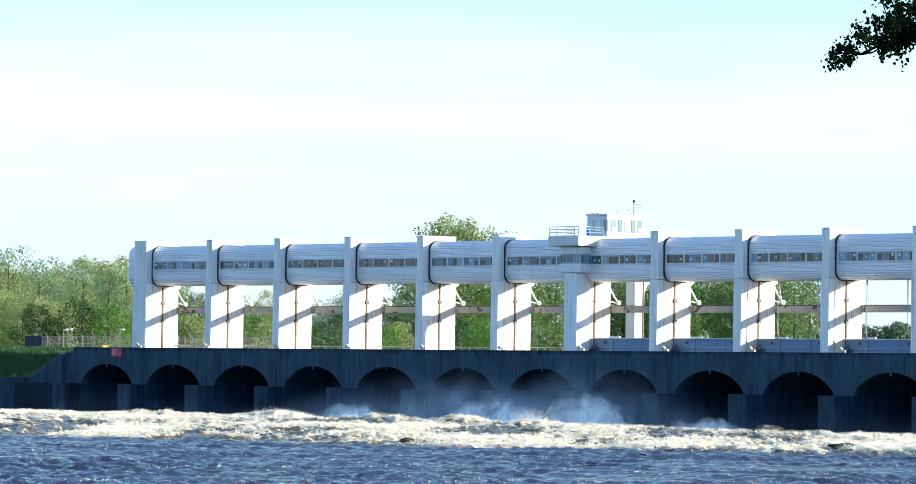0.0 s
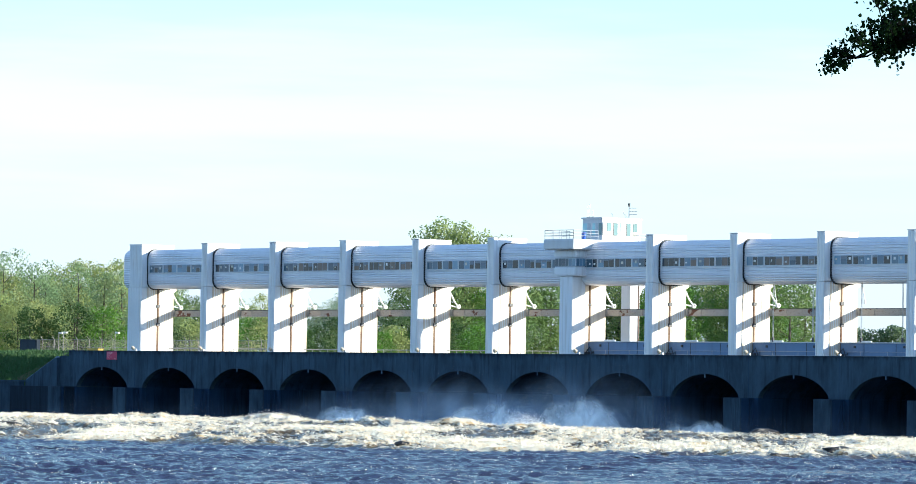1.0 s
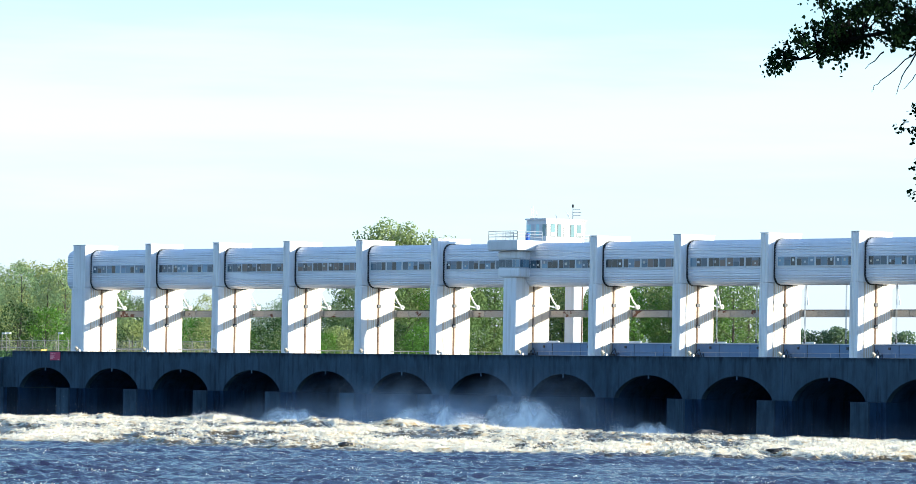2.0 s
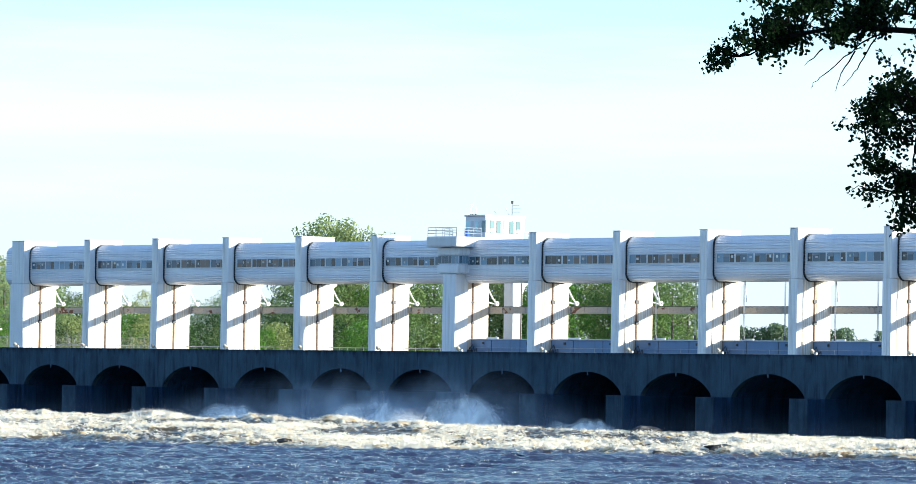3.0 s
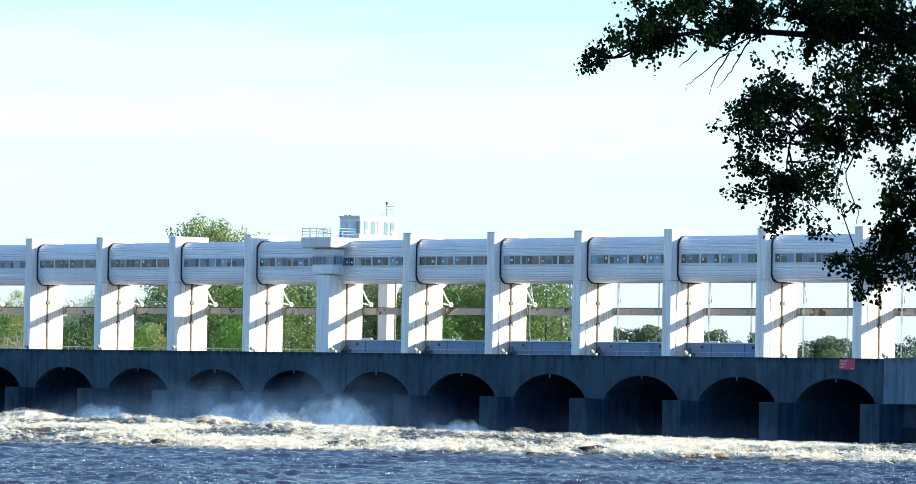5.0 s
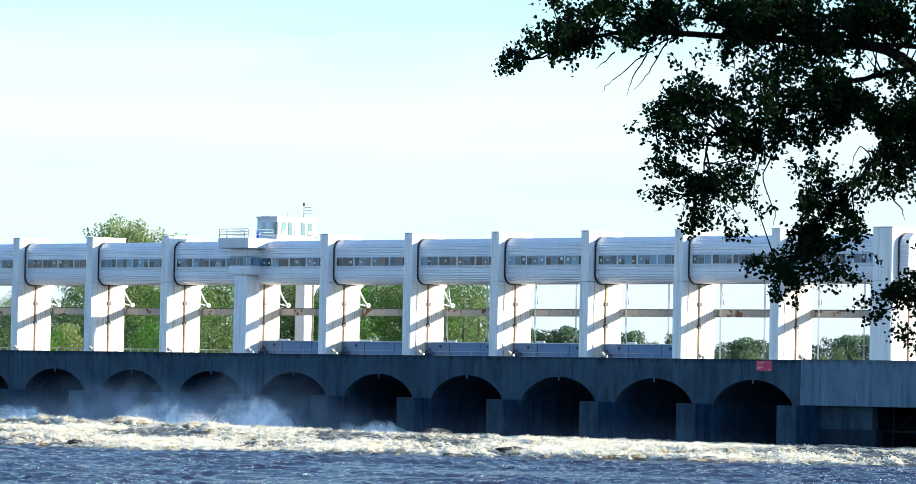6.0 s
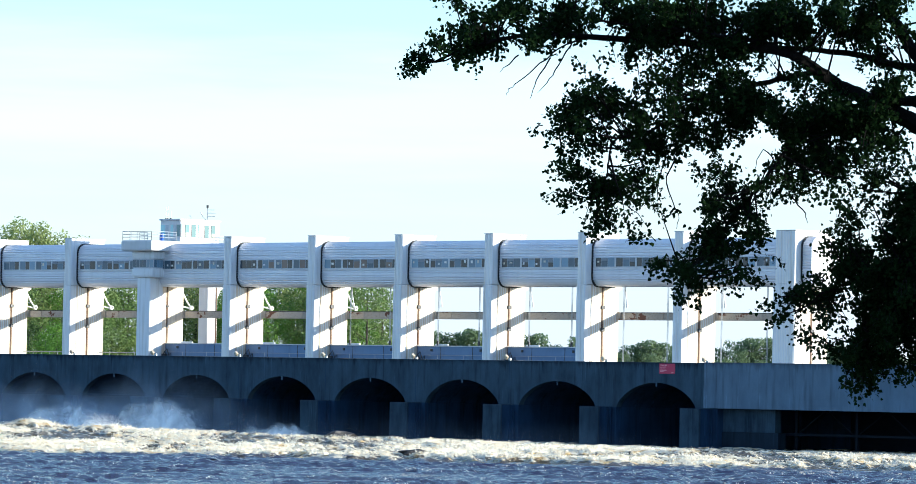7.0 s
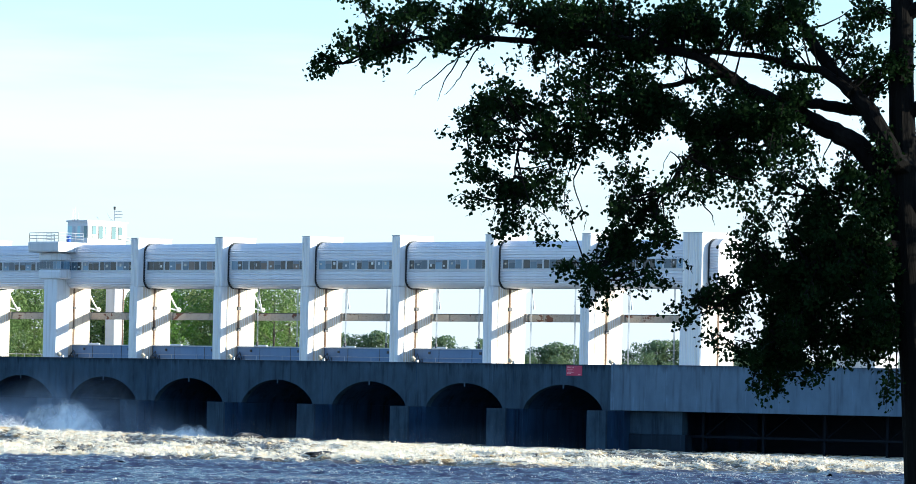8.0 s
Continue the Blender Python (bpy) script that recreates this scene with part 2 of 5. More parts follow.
def river():
    """Blue water with fine ripples; heaped warm-white foam over brown water in the rapids."""
    n = Nodes("river_water", 0.1)

    def kept(name):
        node = n.add("ShaderNodeAttribute")
        node.attribute_name = name
        return node.outputs["Fac"]
    broken, zone = kept("broken"), kept("rapids")
    clump = n.noise(1.15, (1, 1, 1), 8, 0.7)
    fine = n.noise(4.5, detail=6, rough=0.75)
    foam = n.math("ADD", broken, n.math("MULTIPLY", n.math("SUBTRACT", clump, 0.51), 3.0))
    foam = n.math("ADD", foam, n.math("MULTIPLY", n.math("SUBTRACT", fine, 0.5), 1.3))
    rapid = n.math("MULTIPLY", n.span(foam, 0.42, 0.62), n.span(zone, 0.15, 0.45))
    cap = n.math("MULTIPLY", n.span(n.noise(0.22, detail=6, rough=0.7), 0.66, 0.72), n.span(fine, 0.52, 0.62, 0, 0.8))
    foam = n.math("MAXIMUM", rapid, cap)
    water = n.mix(zone, (0.028, 0.028, 0.082), (0.120, 0.088, 0.042))
    water = n.mix(n.span(n.noise(0.16, detail=4), 0.64, 0.74, 0, 0.6), water, (0.055, 0.042, 0.010))
    white = n.mix(n.span(n.noise(0.9, detail=5), 0.49, 0.64), (1.0, 0.915, 0.73), (0.78, 0.56, 0.26))
    col = n.mix(foam, water, white)
    n.color(col)
    n.put(n.bsdf.inputs["Roughness"], n.span(foam, 0, 1, 0.10, 0.85))
    n.bsdf.inputs["IOR"].default_value = 1.33
    n.put(n.bsdf.inputs["Specular IOR Level"], n.span(foam, 0, 1, 0.5, 0.1))
    ripple = n.noise(3.4, (1, 1, 1), 6, 0.70)
    heaped = n.math("MULTIPLY", n.math("MULTIPLY", clump, zone), 1.5)
    n.bump(n.math("ADD", n.math("MULTIPLY", n.math("ADD", ripple, fine), n.span(zone, 0, 1, 0.9, 0.65)), heaped), 1.0, 0.44)
    return n.mat


def froth(name, light, tan):
    """Aerated water: scatters light forwards as well as back."""
    n = Nodes(name, 0.8)
    isl = n.add("ShaderNodeNewGeometry").outputs["Random Per Island"]
    col = n.mix(n.span(isl, 0.6, 1.0), light, tan)
    col = n.mix(n.span(n.noise(0.5, detail=4), 0.52, 0.68, 0, 0.7), col, tan)
    n.color(col)
    glow = n.add("ShaderNodeBsdfTranslucent", Color=col)
    mixer = n.add("ShaderNodeMixShader", Fac=0.3)
    n.tree.links.new(n.bsdf.outputs[0], mixer.inputs[1])
    n.tree.links.new(glow.outputs[0], mixer.inputs[2])
    n.tree.links.new(mixer.outputs[0], n.tree.nodes["Material Output"].inputs["Surface"])
    return n.mat


def still_water():
    n = Nodes("reservoir_water", 0.2)
    n.color((0.012, 0.024, 0.034))
    n.bsdf.inputs["IOR"].default_value = 1.33
    n.bump(n.noise(1.2, detail=4), 0.4, 0.08)
    return n.mat


M_RESERVOIR = still_water()
M_WATER = river()
M_FROTH = froth("froth", (1.0, 0.93, 0.78), (0.88, 0.70, 0.42))
M_SPRAY = froth("white_spray", (0.95, 0.95, 0.96), (0.90, 0.91, 0.93))


# ---- mesh helpers ----
def part(name, bm, material, parent=None, label=""):
    """Links a bmesh as one mesh object under a thing or a part."""
    me = bpy.data.meshes.new(name)
    bm.to_mesh(me)
    bm.free()
    me.materials.append(material)
    ob = new(name, me)
    ob.parent = parent
    if label:
        ob["label"] = label
    return ob


def share(name, me, parent, at=(0, 0, 0)):
    """Another object on a mesh that exists, under the same thing."""
    ob = new(name, me)
    ob.parent = parent
    ob.location = at
    return ob


def thing(name, label, category, group="", kind="", at=(0, 0, 0)):
    ob = tagged(new(name), label, category, group, kind)
    ob.location = at
    return ob


def box(bm, x0, x1, y0, y1, z0, z1, bevel=0.0):
    made = bmesh.ops.create_cube(bm, size=1, matrix=Matrix.Translation(((x0 + x1) / 2, (y0 + y1) / 2, (z0 + z1) / 2))
                                 @ Matrix.Diagonal((x1 - x0, y1 - y0, z1 - z0, 1)))
    if bevel:
        edges = list({e for v in made["verts"] for e in v.link_edges})
        bmesh.ops.bevel(bm, geom=edges, offset=bevel, segments=2, affect="EDGES", profile=0.6)
    return bm


def boxed(*dims, bevel=0.0):
    return box(bmesh.new(), *dims, bevel=bevel)


def tube(bm, points, radii, sides=8):
    """A tapered tube along points."""
    rings, n = [], len(points)
    for i, p in enumerate(points):
        p = Vector(p)
        ahead = (Vector(points[min(i + 1, n - 1)]) - Vector(points[max(i - 1, 0)])).normalized()
        q = ahead.to_track_quat("Z", "Y")
        r = radii[i] if isinstance(radii, (list, tuple)) else radii
        rings.append([bm.verts.new(p + q @ Vector((r * math.cos(a), r * math.sin(a), 0)))
                      for a in (2 * math.pi * k / sides for k in range(sides))])
    for a, b in zip(rings, rings[1:]):
        for k in range(sides):
            bm.faces.new((a[k], a[(k + 1) % sides], b[(k + 1) % sides], b[k]))
    bm.faces.new(rings[0][::-1])
    bm.faces.new(rings[-1])
    return bm


def extrude_profile(bm, outline, x0, x1, cap=True):
    """A closed outline of (y, z) pulled along x."""
    a = [bm.verts.new((x0, y, z)) for y, z in outline]
    b = [bm.verts.new((x1, y, z)) for y, z in outline]
    n = len(outline)
    for i in range(n):
        bm.faces.new((a[i], a[(i + 1) % n], b[(i + 1) % n], b[i]))
    if cap:
        bm.faces.new(a[::-1])
        bm.faces.new(b)
    bmesh.ops.recalc_face_normals(bm, faces=bm.faces)
    return bm


def raw_mesh(name, verts, faces, material, smooth=True):
    me = bpy.data.meshes.new(name)
    me.vertices.add(len(verts))
    me.vertices.foreach_set("co", np.asarray(verts, np.float32).ravel())
    faces = np.asarray(faces, np.int32)
    k = faces.shape[1]
    me.loops.add(faces.size)
    me.loops.foreach_set("vertex_index", faces.ravel())
    me.polygons.add(len(faces))
    me.polygons.foreach_set("loop_start", np.arange(0, faces.size, k, dtype=np.int32))
    me.polygons.foreach_set("loop_total", np.full(len(faces), k, np.int32))
    if smooth:
        me.polygons.foreach_set("use_smooth", np.ones(len(faces), bool))
    me.update(calc_edges=True)
    me.validate()
    me.materials.append(material)
    return me


# ---- plan of the dam: bays of 15 m along x, downstream face at y = 0 ----
BAY, BAYS = 15.0, 13
DECK = 9.9
SPRING, RISE, HALF = 5.0, 2.72, 5.85
PIER_Y0, PIER_Y1 = 11.5, 17.1
SLOT = 14.4
PIER_TOP = 24.75
GAL_Y, GAL_Z0, GAL_Z1 = 12.5, 18.68, 24.1


# ---- ground, banks and river ----
def lerp_steps(v, table):
    return np.interp(v, [a for a, _ in table], [b for _, b in table])


def ground_height(x, y):
    # along the line of sight from the near bank
    s = -(x - EYE.x) * 0.743 + (y - EYE.y) * 0.669
    near = lerp_steps(s, [(-400, 6), (-20, 4.2), (0, 4.0), (45, 3.7), (66, 3.3), (84, -1.5), (110, -4)])
    up = lerp_steps(y, [(-6, -4), (17.2, -4), (18.2, 8.6), (40, 9.3), (400, 9.8)])
    left = lerp_steps(y, [(-6, -4), (-0.4, -4), (0.0, 5.0), (1.0, 5.4), (9, 9.0), (14, 9.7), (40, 9.8), (400, 9.8)])
    right = lerp_steps(x, [(250, -4), (300, -4), (340, 7)])
    # the reservoir behind the dam, between the two banks
    up = np.where((x > 24) & (x < 204) & (y > 18.1) & (y < 420), 5.0, up)
    w = np.clip((-9 - x) / 6, 0, 1)
    land = up * (1 - w) + left * w
    land = np.where(y > 18, np.maximum(land, right), land)
    z = np.maximum(near, land)
    hump = np.sin(x * 0.31 + 1.3 * np.sin(y * 0.23)) * np.cos(y * 0.27) * 0.12
    return z + hump * (z > 2)


def graded(lo, hi, dense_lo, dense_hi, fine, growth=1.35):
    vals = list(np.arange(dense_lo, dense_hi + fine, fine))
    step = fine
    while vals[-1] < hi:
        step *= growth
        vals.append(vals[-1] + step)
    step = fine
    while vals[0] > lo:
        step *= growth
        vals.insert(0, vals[0] - step)
    return np.array(vals)


def grid_faces(nx, ny):
    i, j = np.meshgrid(np.arange(nx - 1), np.arange(ny - 1), indexing="ij")
    a = (i * ny + j).ravel()
    return np.stack([a, a + ny, a + ny + 1, a + 1], 1)


gx, gy = graded(-4500, 4500, -60, 620, 5.0), graded(-4500, 4500, -440, 40, 3.0)
GX, GY = np.meshgrid(gx, gy, indexing="ij")
ground_me = raw_mesh("ground", np.stack([GX, GY, ground_height(GX, GY)], -1).reshape(-1, 3), grid_faces(len(gx), len(gy)), M_SOIL)
tagged(new("ground", ground_me), "grassy earth banks and flat land beyond the dam", "ground", kind="structure")

# river: waves on a grid that lies along the current
ALONG, ACROSS = Vector((0.743, -0.669)), Vector((0.669, 0.743))


def value_noise(u, v, seed):
    rng = np.random.RandomState(seed)
    table = rng.rand(256, 256)
    iu, iv = np.floor(u).astype(int), np.floor(v).astype(int)
    fu, fv = u - iu, v - iv
    fu, fv = fu * fu * (3 - 2 * fu), fv * fv * (3 - 2 * fv)
    t = lambda a, b: table[a % 256, b % 256]
    return (t(iu, iv) * (1 - fu) * (1 - fv) + t(iu + 1, iv) * fu * (1 - fv) + t(iu, iv + 1) * (1 - fu) * fv + t(iu + 1, iv + 1) * fu * fv)


def lumps(u, v, seed):
    """Round heaped cells with sharp creases between them."""
    rng = np.random.RandomState(seed)
    ju, jv, jh = rng.rand(256, 256), rng.rand(256, 256), rng.uniform(0.35, 1.0, (256, 256))
    iu, iv = np.floor(u).astype(int), np.floor(v).astype(int)
    best = np.zeros_like(u)
    for a in (-1, 0, 1):
        for b in (-1, 0, 1):
            p, q = (iu + a) % 256, (iv + b) % 256
            d = (iu + a + ju[p, q] - u) ** 2 + (iv + b + jv[p, q] - v) ** 2
            best = np.maximum(best, jh[p, q] * np.sqrt(np.clip(1 - d / 0.8, 0, 1)))
    return best


def ease(v, a, b):
    q = np.clip((v - a) / (b - a), 0, 1)
    return q * q * (3 - 2 * q)


def rapids_end(x, y):
    """Metres left to the line where the rapids run out, seen along the current."""
    u, v = (x - 150) * 0.743 - (y + 60) * 0.669, (x - 150) * 0.669 + (y + 60) * 0.743
    return 86 + 34 * ease(v, -40, 12) + 12 * ease(v, 40, 80) + 9 * (value_noise(x / 13, y / 13, 5) - 0.5) - u


def river_level(x, y):
    """The pour-off below the sluices: a trough at the wall, a standing crest, then a long run down."""
    crest = 1.0 * ease(rapids_end(x, y), -5, 90) * (0.5 + 0.5 * ease(-y, 22, 60))
    return 0.2 + crest * (0.85 + 0.3 * value_noise(x / 23, y / 40, 31)) * (1 - 0.4 * ease(x, 120, 260))


def river_shape(x, y):
    """Height of the surface, and how far it is broken into foam."""
    zone = np.clip(rapids_end(x, y) / 7, 0, 1)
    u, v = x * 0.743 - y * 0.669, x * 0.669 + y * 0.743

    def ridge(size, k, wide=1.35):
        # sharp crests, a little longer across the current than along it
        return (1 - np.abs(2 * value_noise(u / size, v / (size * wide), k) - 1)) ** 2 - 0.36
    swell = 0.50 * ridge(12.0, 1, 0.6) + 0.42 * ridge(5.2, 2, 0.6)
    chop, chop2 = ridge(2.8, 14, 0.85), ridge(1.4, 17, 0.9)
    patch = value_noise(u / 30.0, v / 9.0, 12)
    crest = ease(0.6 * swell + 0.45 * chop + 0.22 * chop2 + 0.6 * (patch - 0.5), -0.02, 0.36)
    heap = 0.6 * lumps(u / 1.9, v / 1.6, 3) + 0.4 * lumps(u / 1.0, v / 0.8, 4)
    rough = 0.36 * swell + 0.24 * chop + 0.13 * chop2 + crest * 0.36 * heap
    broken = 0.17 + 0.54 * crest + 0.30 * (heap - 0.45) * crest + 0.22 * (patch - 0.5) + 0.08 * ease(x, 150, 215)
    calm = 0.05 * ridge(9.0, 6) + (0.35 + 1.1 * value_noise(x / 9, y / 9, 15)) * (0.11 * ridge(2.8, 7, 0.9) + 0.20 * ridge(1.3, 8, 1.2) + 0.19 * ridge(0.75, 10, 1.3))
    # white boils where the sluices' water wells up
    boil = 0
    for bx, by, size, high in ((120, -58, 3.6, 0.6), (136, -58, 3.2, 0.4), (142, -59, 3.0, 0.35), (151, -58, 3.4, 0.7), (162, -57, 2.2, 0.7), (176, -60, 4.0, 0.4), (98, -60, 5.0, 0.35)):
        boil = boil + high * np.exp(-((x - bx) / size) ** 2 - ((y - by) / 3.0) ** 2)
    boil = boil * (0.55 + 0.8 * lumps(u / 1.3, v / 1.1, 21))
    shade = 0.5 + 0.5 * ease(-y, 20, 50)
    return river_level(x, y) + zone * shade * rough + (1 - 0.7 * zone) * calm + boil, zone * np.clip(broken, 0, 1) + 0.6 * np.clip(boil, 0, 1), zone


RIVER_ORIGIN = (150.0, -60.0)


def river_patch(us, vs, low, high):
    U, V = np.meshgrid(us, vs, indexing="ij")
    x = RIVER_ORIGIN[0] + U * ALONG.x + V * ACROSS.x
    y = RIVER_ORIGIN[1] + U * ALONG.y + V * ACROSS.y
    z, broken, zone = river_shape(x, y)
    keep = (y > low) & (y < high) & (V > 15 - (536 - U) * 0.135) & (V < 23 + (536 - U) * 0.178)
    faces = grid_faces(len(us), len(vs))
    ok = keep.ravel()
    faces = faces[ok[faces].all(1)]
    used = np.unique(faces)
    remap = np.zeros(ok.size, np.int64)
    remap[used] = np.arange(len(used))
    return np.stack([x, y, z], -1).reshape(-1, 3)[used], remap[faces], broken.ravel()[used], zone.ravel()[used]
# coarser over the rapids, finer over the near ripples
patches = [river_patch(np.arange(-150, 140.01, 1.0), np.arange(-75, 140, 0.5), -44.5, 13.5),
           river_patch(np.arange(-80, 140.01, 0.6), np.arange(-75, 110, 0.23), -400, -44.0),
           river_patch(np.arange(140, 290, 0.4), np.arange(-45, 95, 0.2), -400, -30)]
starts = np.cumsum([0] + [len(p[0]) for p in patches])
water_me = raw_mesh("river", np.concatenate([p[0] for p in patches]), np.concatenate([p[1] + s for p, s in zip(patches, starts)]), M_WATER)
for key, values in (("broken", np.concatenate([p[2] for p in patches])), ("rapids", np.concatenate([p[3] for p in patches]))):
    water_me.attributes.new(key, "FLOAT", "POINT").data.foreach_set("value", values.astype(np.float32))
# loose froth heaped on the broken crests: small ragged flakes at all angles
rng = np.random.RandomState(77)
sea, fr = np.concatenate([p[0] for p in patches[1:]]), np.concatenate([p[2] for p in patches[1:]])
pick = np.flatnonzero(fr > rng.uniform(0.52, 0.85, len(fr)))
pick = rng.choice(pick, 170000)
c = sea[pick] + rng.normal(size=(len(pick), 3)) * [0.2, 0.2, 0.05] + np.array([0, 0, 0.07])
# sparse small flakes on the near ripple tips imitate white glints
near, level = patches[2][0], river_level(patches[2][0][:, 0], patches[2][0][:, 1])
tips = np.flatnonzero((near[:, 2] - level > 0.16) & (patches[2][3] < 0.2) & (value_noise(near[:, 0] / 3.0, near[:, 1] / 3.0, 41) > 0.72))
tips = rng.choice(tips, 6000)
c = np.concatenate([c, near[tips] + rng.normal(size=(len(tips), 3)) * [0.12, 0.12, 0.02]])
flakes = (c[:, None, :] + rng.normal(size=(len(c), 3, 3)) * np.where(np.arange(len(c)) < len(pick), 0.043, 0.02)[:, None, None] * rng.uniform(0.5, 1.6, (len(c), 1, 1))).reshape(-1, 3)
tagged(new("froth", raw_mesh("froth", flakes, np.arange(len(flakes)).reshape(-1, 3), M_FROTH, False)), "warm white froth heaped on the rapids, glint flakes on near ripples", "foam", kind="stuff")
tagged(new("river", water_me), "foaming brown rapids turning into choppy blue water", "water", kind="structure")
tagged(part("reservoir", boxed(21, 207, 18.6, 423, 5.2, 8.5), M_RESERVOIR), "still water of the reservoir behind the dam", "water", kind="structure")
tagged(part("river_beyond", boxed(-900, 700, -700, 14, -3.2, -0.75), M_WATER), "open blue river water beyond the rapids", "water", kind="structure")


# ---- arch bridge ----
def arch_line(steps):
    """The arch's curve from foot to foot: between a round segment and a half ellipse."""
    big = (HALF ** 2 + RISE ** 2) / (2 * RISE)
    out = []
    for k in range(steps + 1):
        a = math.pi * k / steps
        x = -HALF * math.cos(a)
        flat = RISE - big + math.sqrt(max(big * big - x * x, 0.0))
        out.append((8.2 + x, SPRING + 0.45 * RISE * math.sin(a) + 0.55 * flat))
    return out


def arch_panel():
    """One bay of the downstream face, with its arched opening cut through."""
    bm = bmesh.new()
    steps = 32
    arc = arch_line(steps)
    low = [(0.72, SPRING)] + arc + [(15.70, SPRING)]
    rows = {}
    for y in (0.0, 0.75):
        rows[y] = ([bm.verts.new((x, y, z)) for x, z in low], [bm.verts.new((x, y, DECK)) for x, _ in low])
    for y in rows:
        down, up = rows[y]
        for i in range(len(low) - 1):
            bm.faces.new((down[i], down[i + 1], up[i + 1], up[i]))
    for n in (0, 1):
        f, k = rows[0.0][n], rows[0.75][n]
        for i in range(len(low) - 1):
            bm.faces.new((f[i], k[i], k[i + 1], f[i + 1]))
    bmesh.ops.recalc_face_normals(bm, faces=bm.faces)
    return bm


bridge = thing("arch_bridge", "stained grey concrete arch bridge standing in the river along the dam", "bridge", kind="structure")
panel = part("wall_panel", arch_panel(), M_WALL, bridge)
for k in range(1, BAYS):
    share("wall_panel", panel.data, bridge, (k * BAY, 0, 0))
# vault behind the face
vm = bmesh.new()
steps = 20
arc = arch_line(steps)[::-1]
a_row = [vm.verts.new((x, 0.75, z)) for x, z in arc]
b_row = [vm.verts.new((x, 13.94, z)) for x, z in arc]
for i in range(steps):
    vm.faces.new((a_row[i], b_row[i], b_row[i + 1], a_row[i + 1]))
# its dark colour stands in for shade inside the arch
vault = part("vault", vm, M_RECESS, bridge)
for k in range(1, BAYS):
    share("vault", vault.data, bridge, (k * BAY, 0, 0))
# piers in the water with their blunt noses
nose = boxed(-1.18, 1.65, -2.25, -0.02, -3.5, SPRING - 0.02, bevel=0.08)
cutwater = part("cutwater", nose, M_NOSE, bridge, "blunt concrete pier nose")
side = boxed(-0.92, 2.30, -0.015, 13.9, -3.5, SPRING - 0.03, bevel=0.02)
box(side, 1.652, 1.70, -2.0, -0.02, -3.5, SPRING - 0.06)
for y in (-1.0, -0.45):
    box(side, 1.70, 1.84, y, y + 0.14, -3.5, SPRING - 0.12)
nose_side = part("dark_flank", side, M_RECESS, bridge, "dark body of the pier with guide rails")
for k in range(1, BAYS + 1):
    share("cutwater", cutwater.data, bridge, (k * BAY, 0, 0))
    share("dark_flank", nose_side.data, bridge, (k * BAY, 0, 0))
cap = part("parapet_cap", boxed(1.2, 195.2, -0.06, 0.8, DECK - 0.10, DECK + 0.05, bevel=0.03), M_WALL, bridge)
part("deck_slab", boxed(1.3, 260, 0.82, 18.4, 8.7, 9.34), M_DECK, bridge)
# closes the bays in the same shade-dark concrete
part("back_wall", boxed(-8, 262, 13.95, 14.9, -3.5, 8.69), M_RECESS, bridge)
joint = part("joint_strip", boxed(0.69, 0.735, -0.008, 0.3, SPRING + 0.1, DECK - 0.11), M_RECESS, bridge, "dark expansion joint")
for k in range(1, BAYS):
    share("joint_strip", joint.data, bridge, (k * BAY, 0, 0))
drip = part("drip_bracket", boxed(8.15, 8.25, -0.02, 0.12, SPRING + RISE - 0.42, SPRING + RISE + 0.02), M_BRIDGE, bridge)
for k in range(1, BAYS):
    share("drip_bracket", drip.data, bridge, (k * BAY, 0, 0))

# plain girder span beside the arches
span = thing("girder_bridge", "pale streaked concrete girder span over dark openings", "bridge", kind="structure")
part("girder", boxed(195.3, 330, -0.12, 0.9, 5.04, DECK + 0.02, bevel=0.04), M_BRIDGE, span)
part("girder_cap", boxed(195.3, 330, -0.17, 0.95, DECK + 0.03, DECK + 0.12, bevel=0.02), M_BRIDGE, span)
part("soffit", boxed(198, 330, 0.95, 14, 5.3, 5.7), M_RECESS, span)
part("abutment_wall", boxed(196.3, 204.8, 0.95, 1.9, 2.55, 5.03, bevel=0.03), M_NOSE, span)
# darker than the wall above: shade of the opening put into the colour
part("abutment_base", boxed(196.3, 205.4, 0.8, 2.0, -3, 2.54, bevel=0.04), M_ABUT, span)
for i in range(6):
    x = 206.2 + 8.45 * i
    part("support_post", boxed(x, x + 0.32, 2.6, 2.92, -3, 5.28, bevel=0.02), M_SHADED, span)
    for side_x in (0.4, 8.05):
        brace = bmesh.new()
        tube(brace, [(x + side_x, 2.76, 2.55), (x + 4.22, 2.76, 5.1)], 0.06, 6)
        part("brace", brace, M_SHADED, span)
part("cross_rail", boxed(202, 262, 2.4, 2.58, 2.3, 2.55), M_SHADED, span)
# black sheet closing the opening in place of its shade
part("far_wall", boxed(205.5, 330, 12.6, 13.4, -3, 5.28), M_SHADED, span)


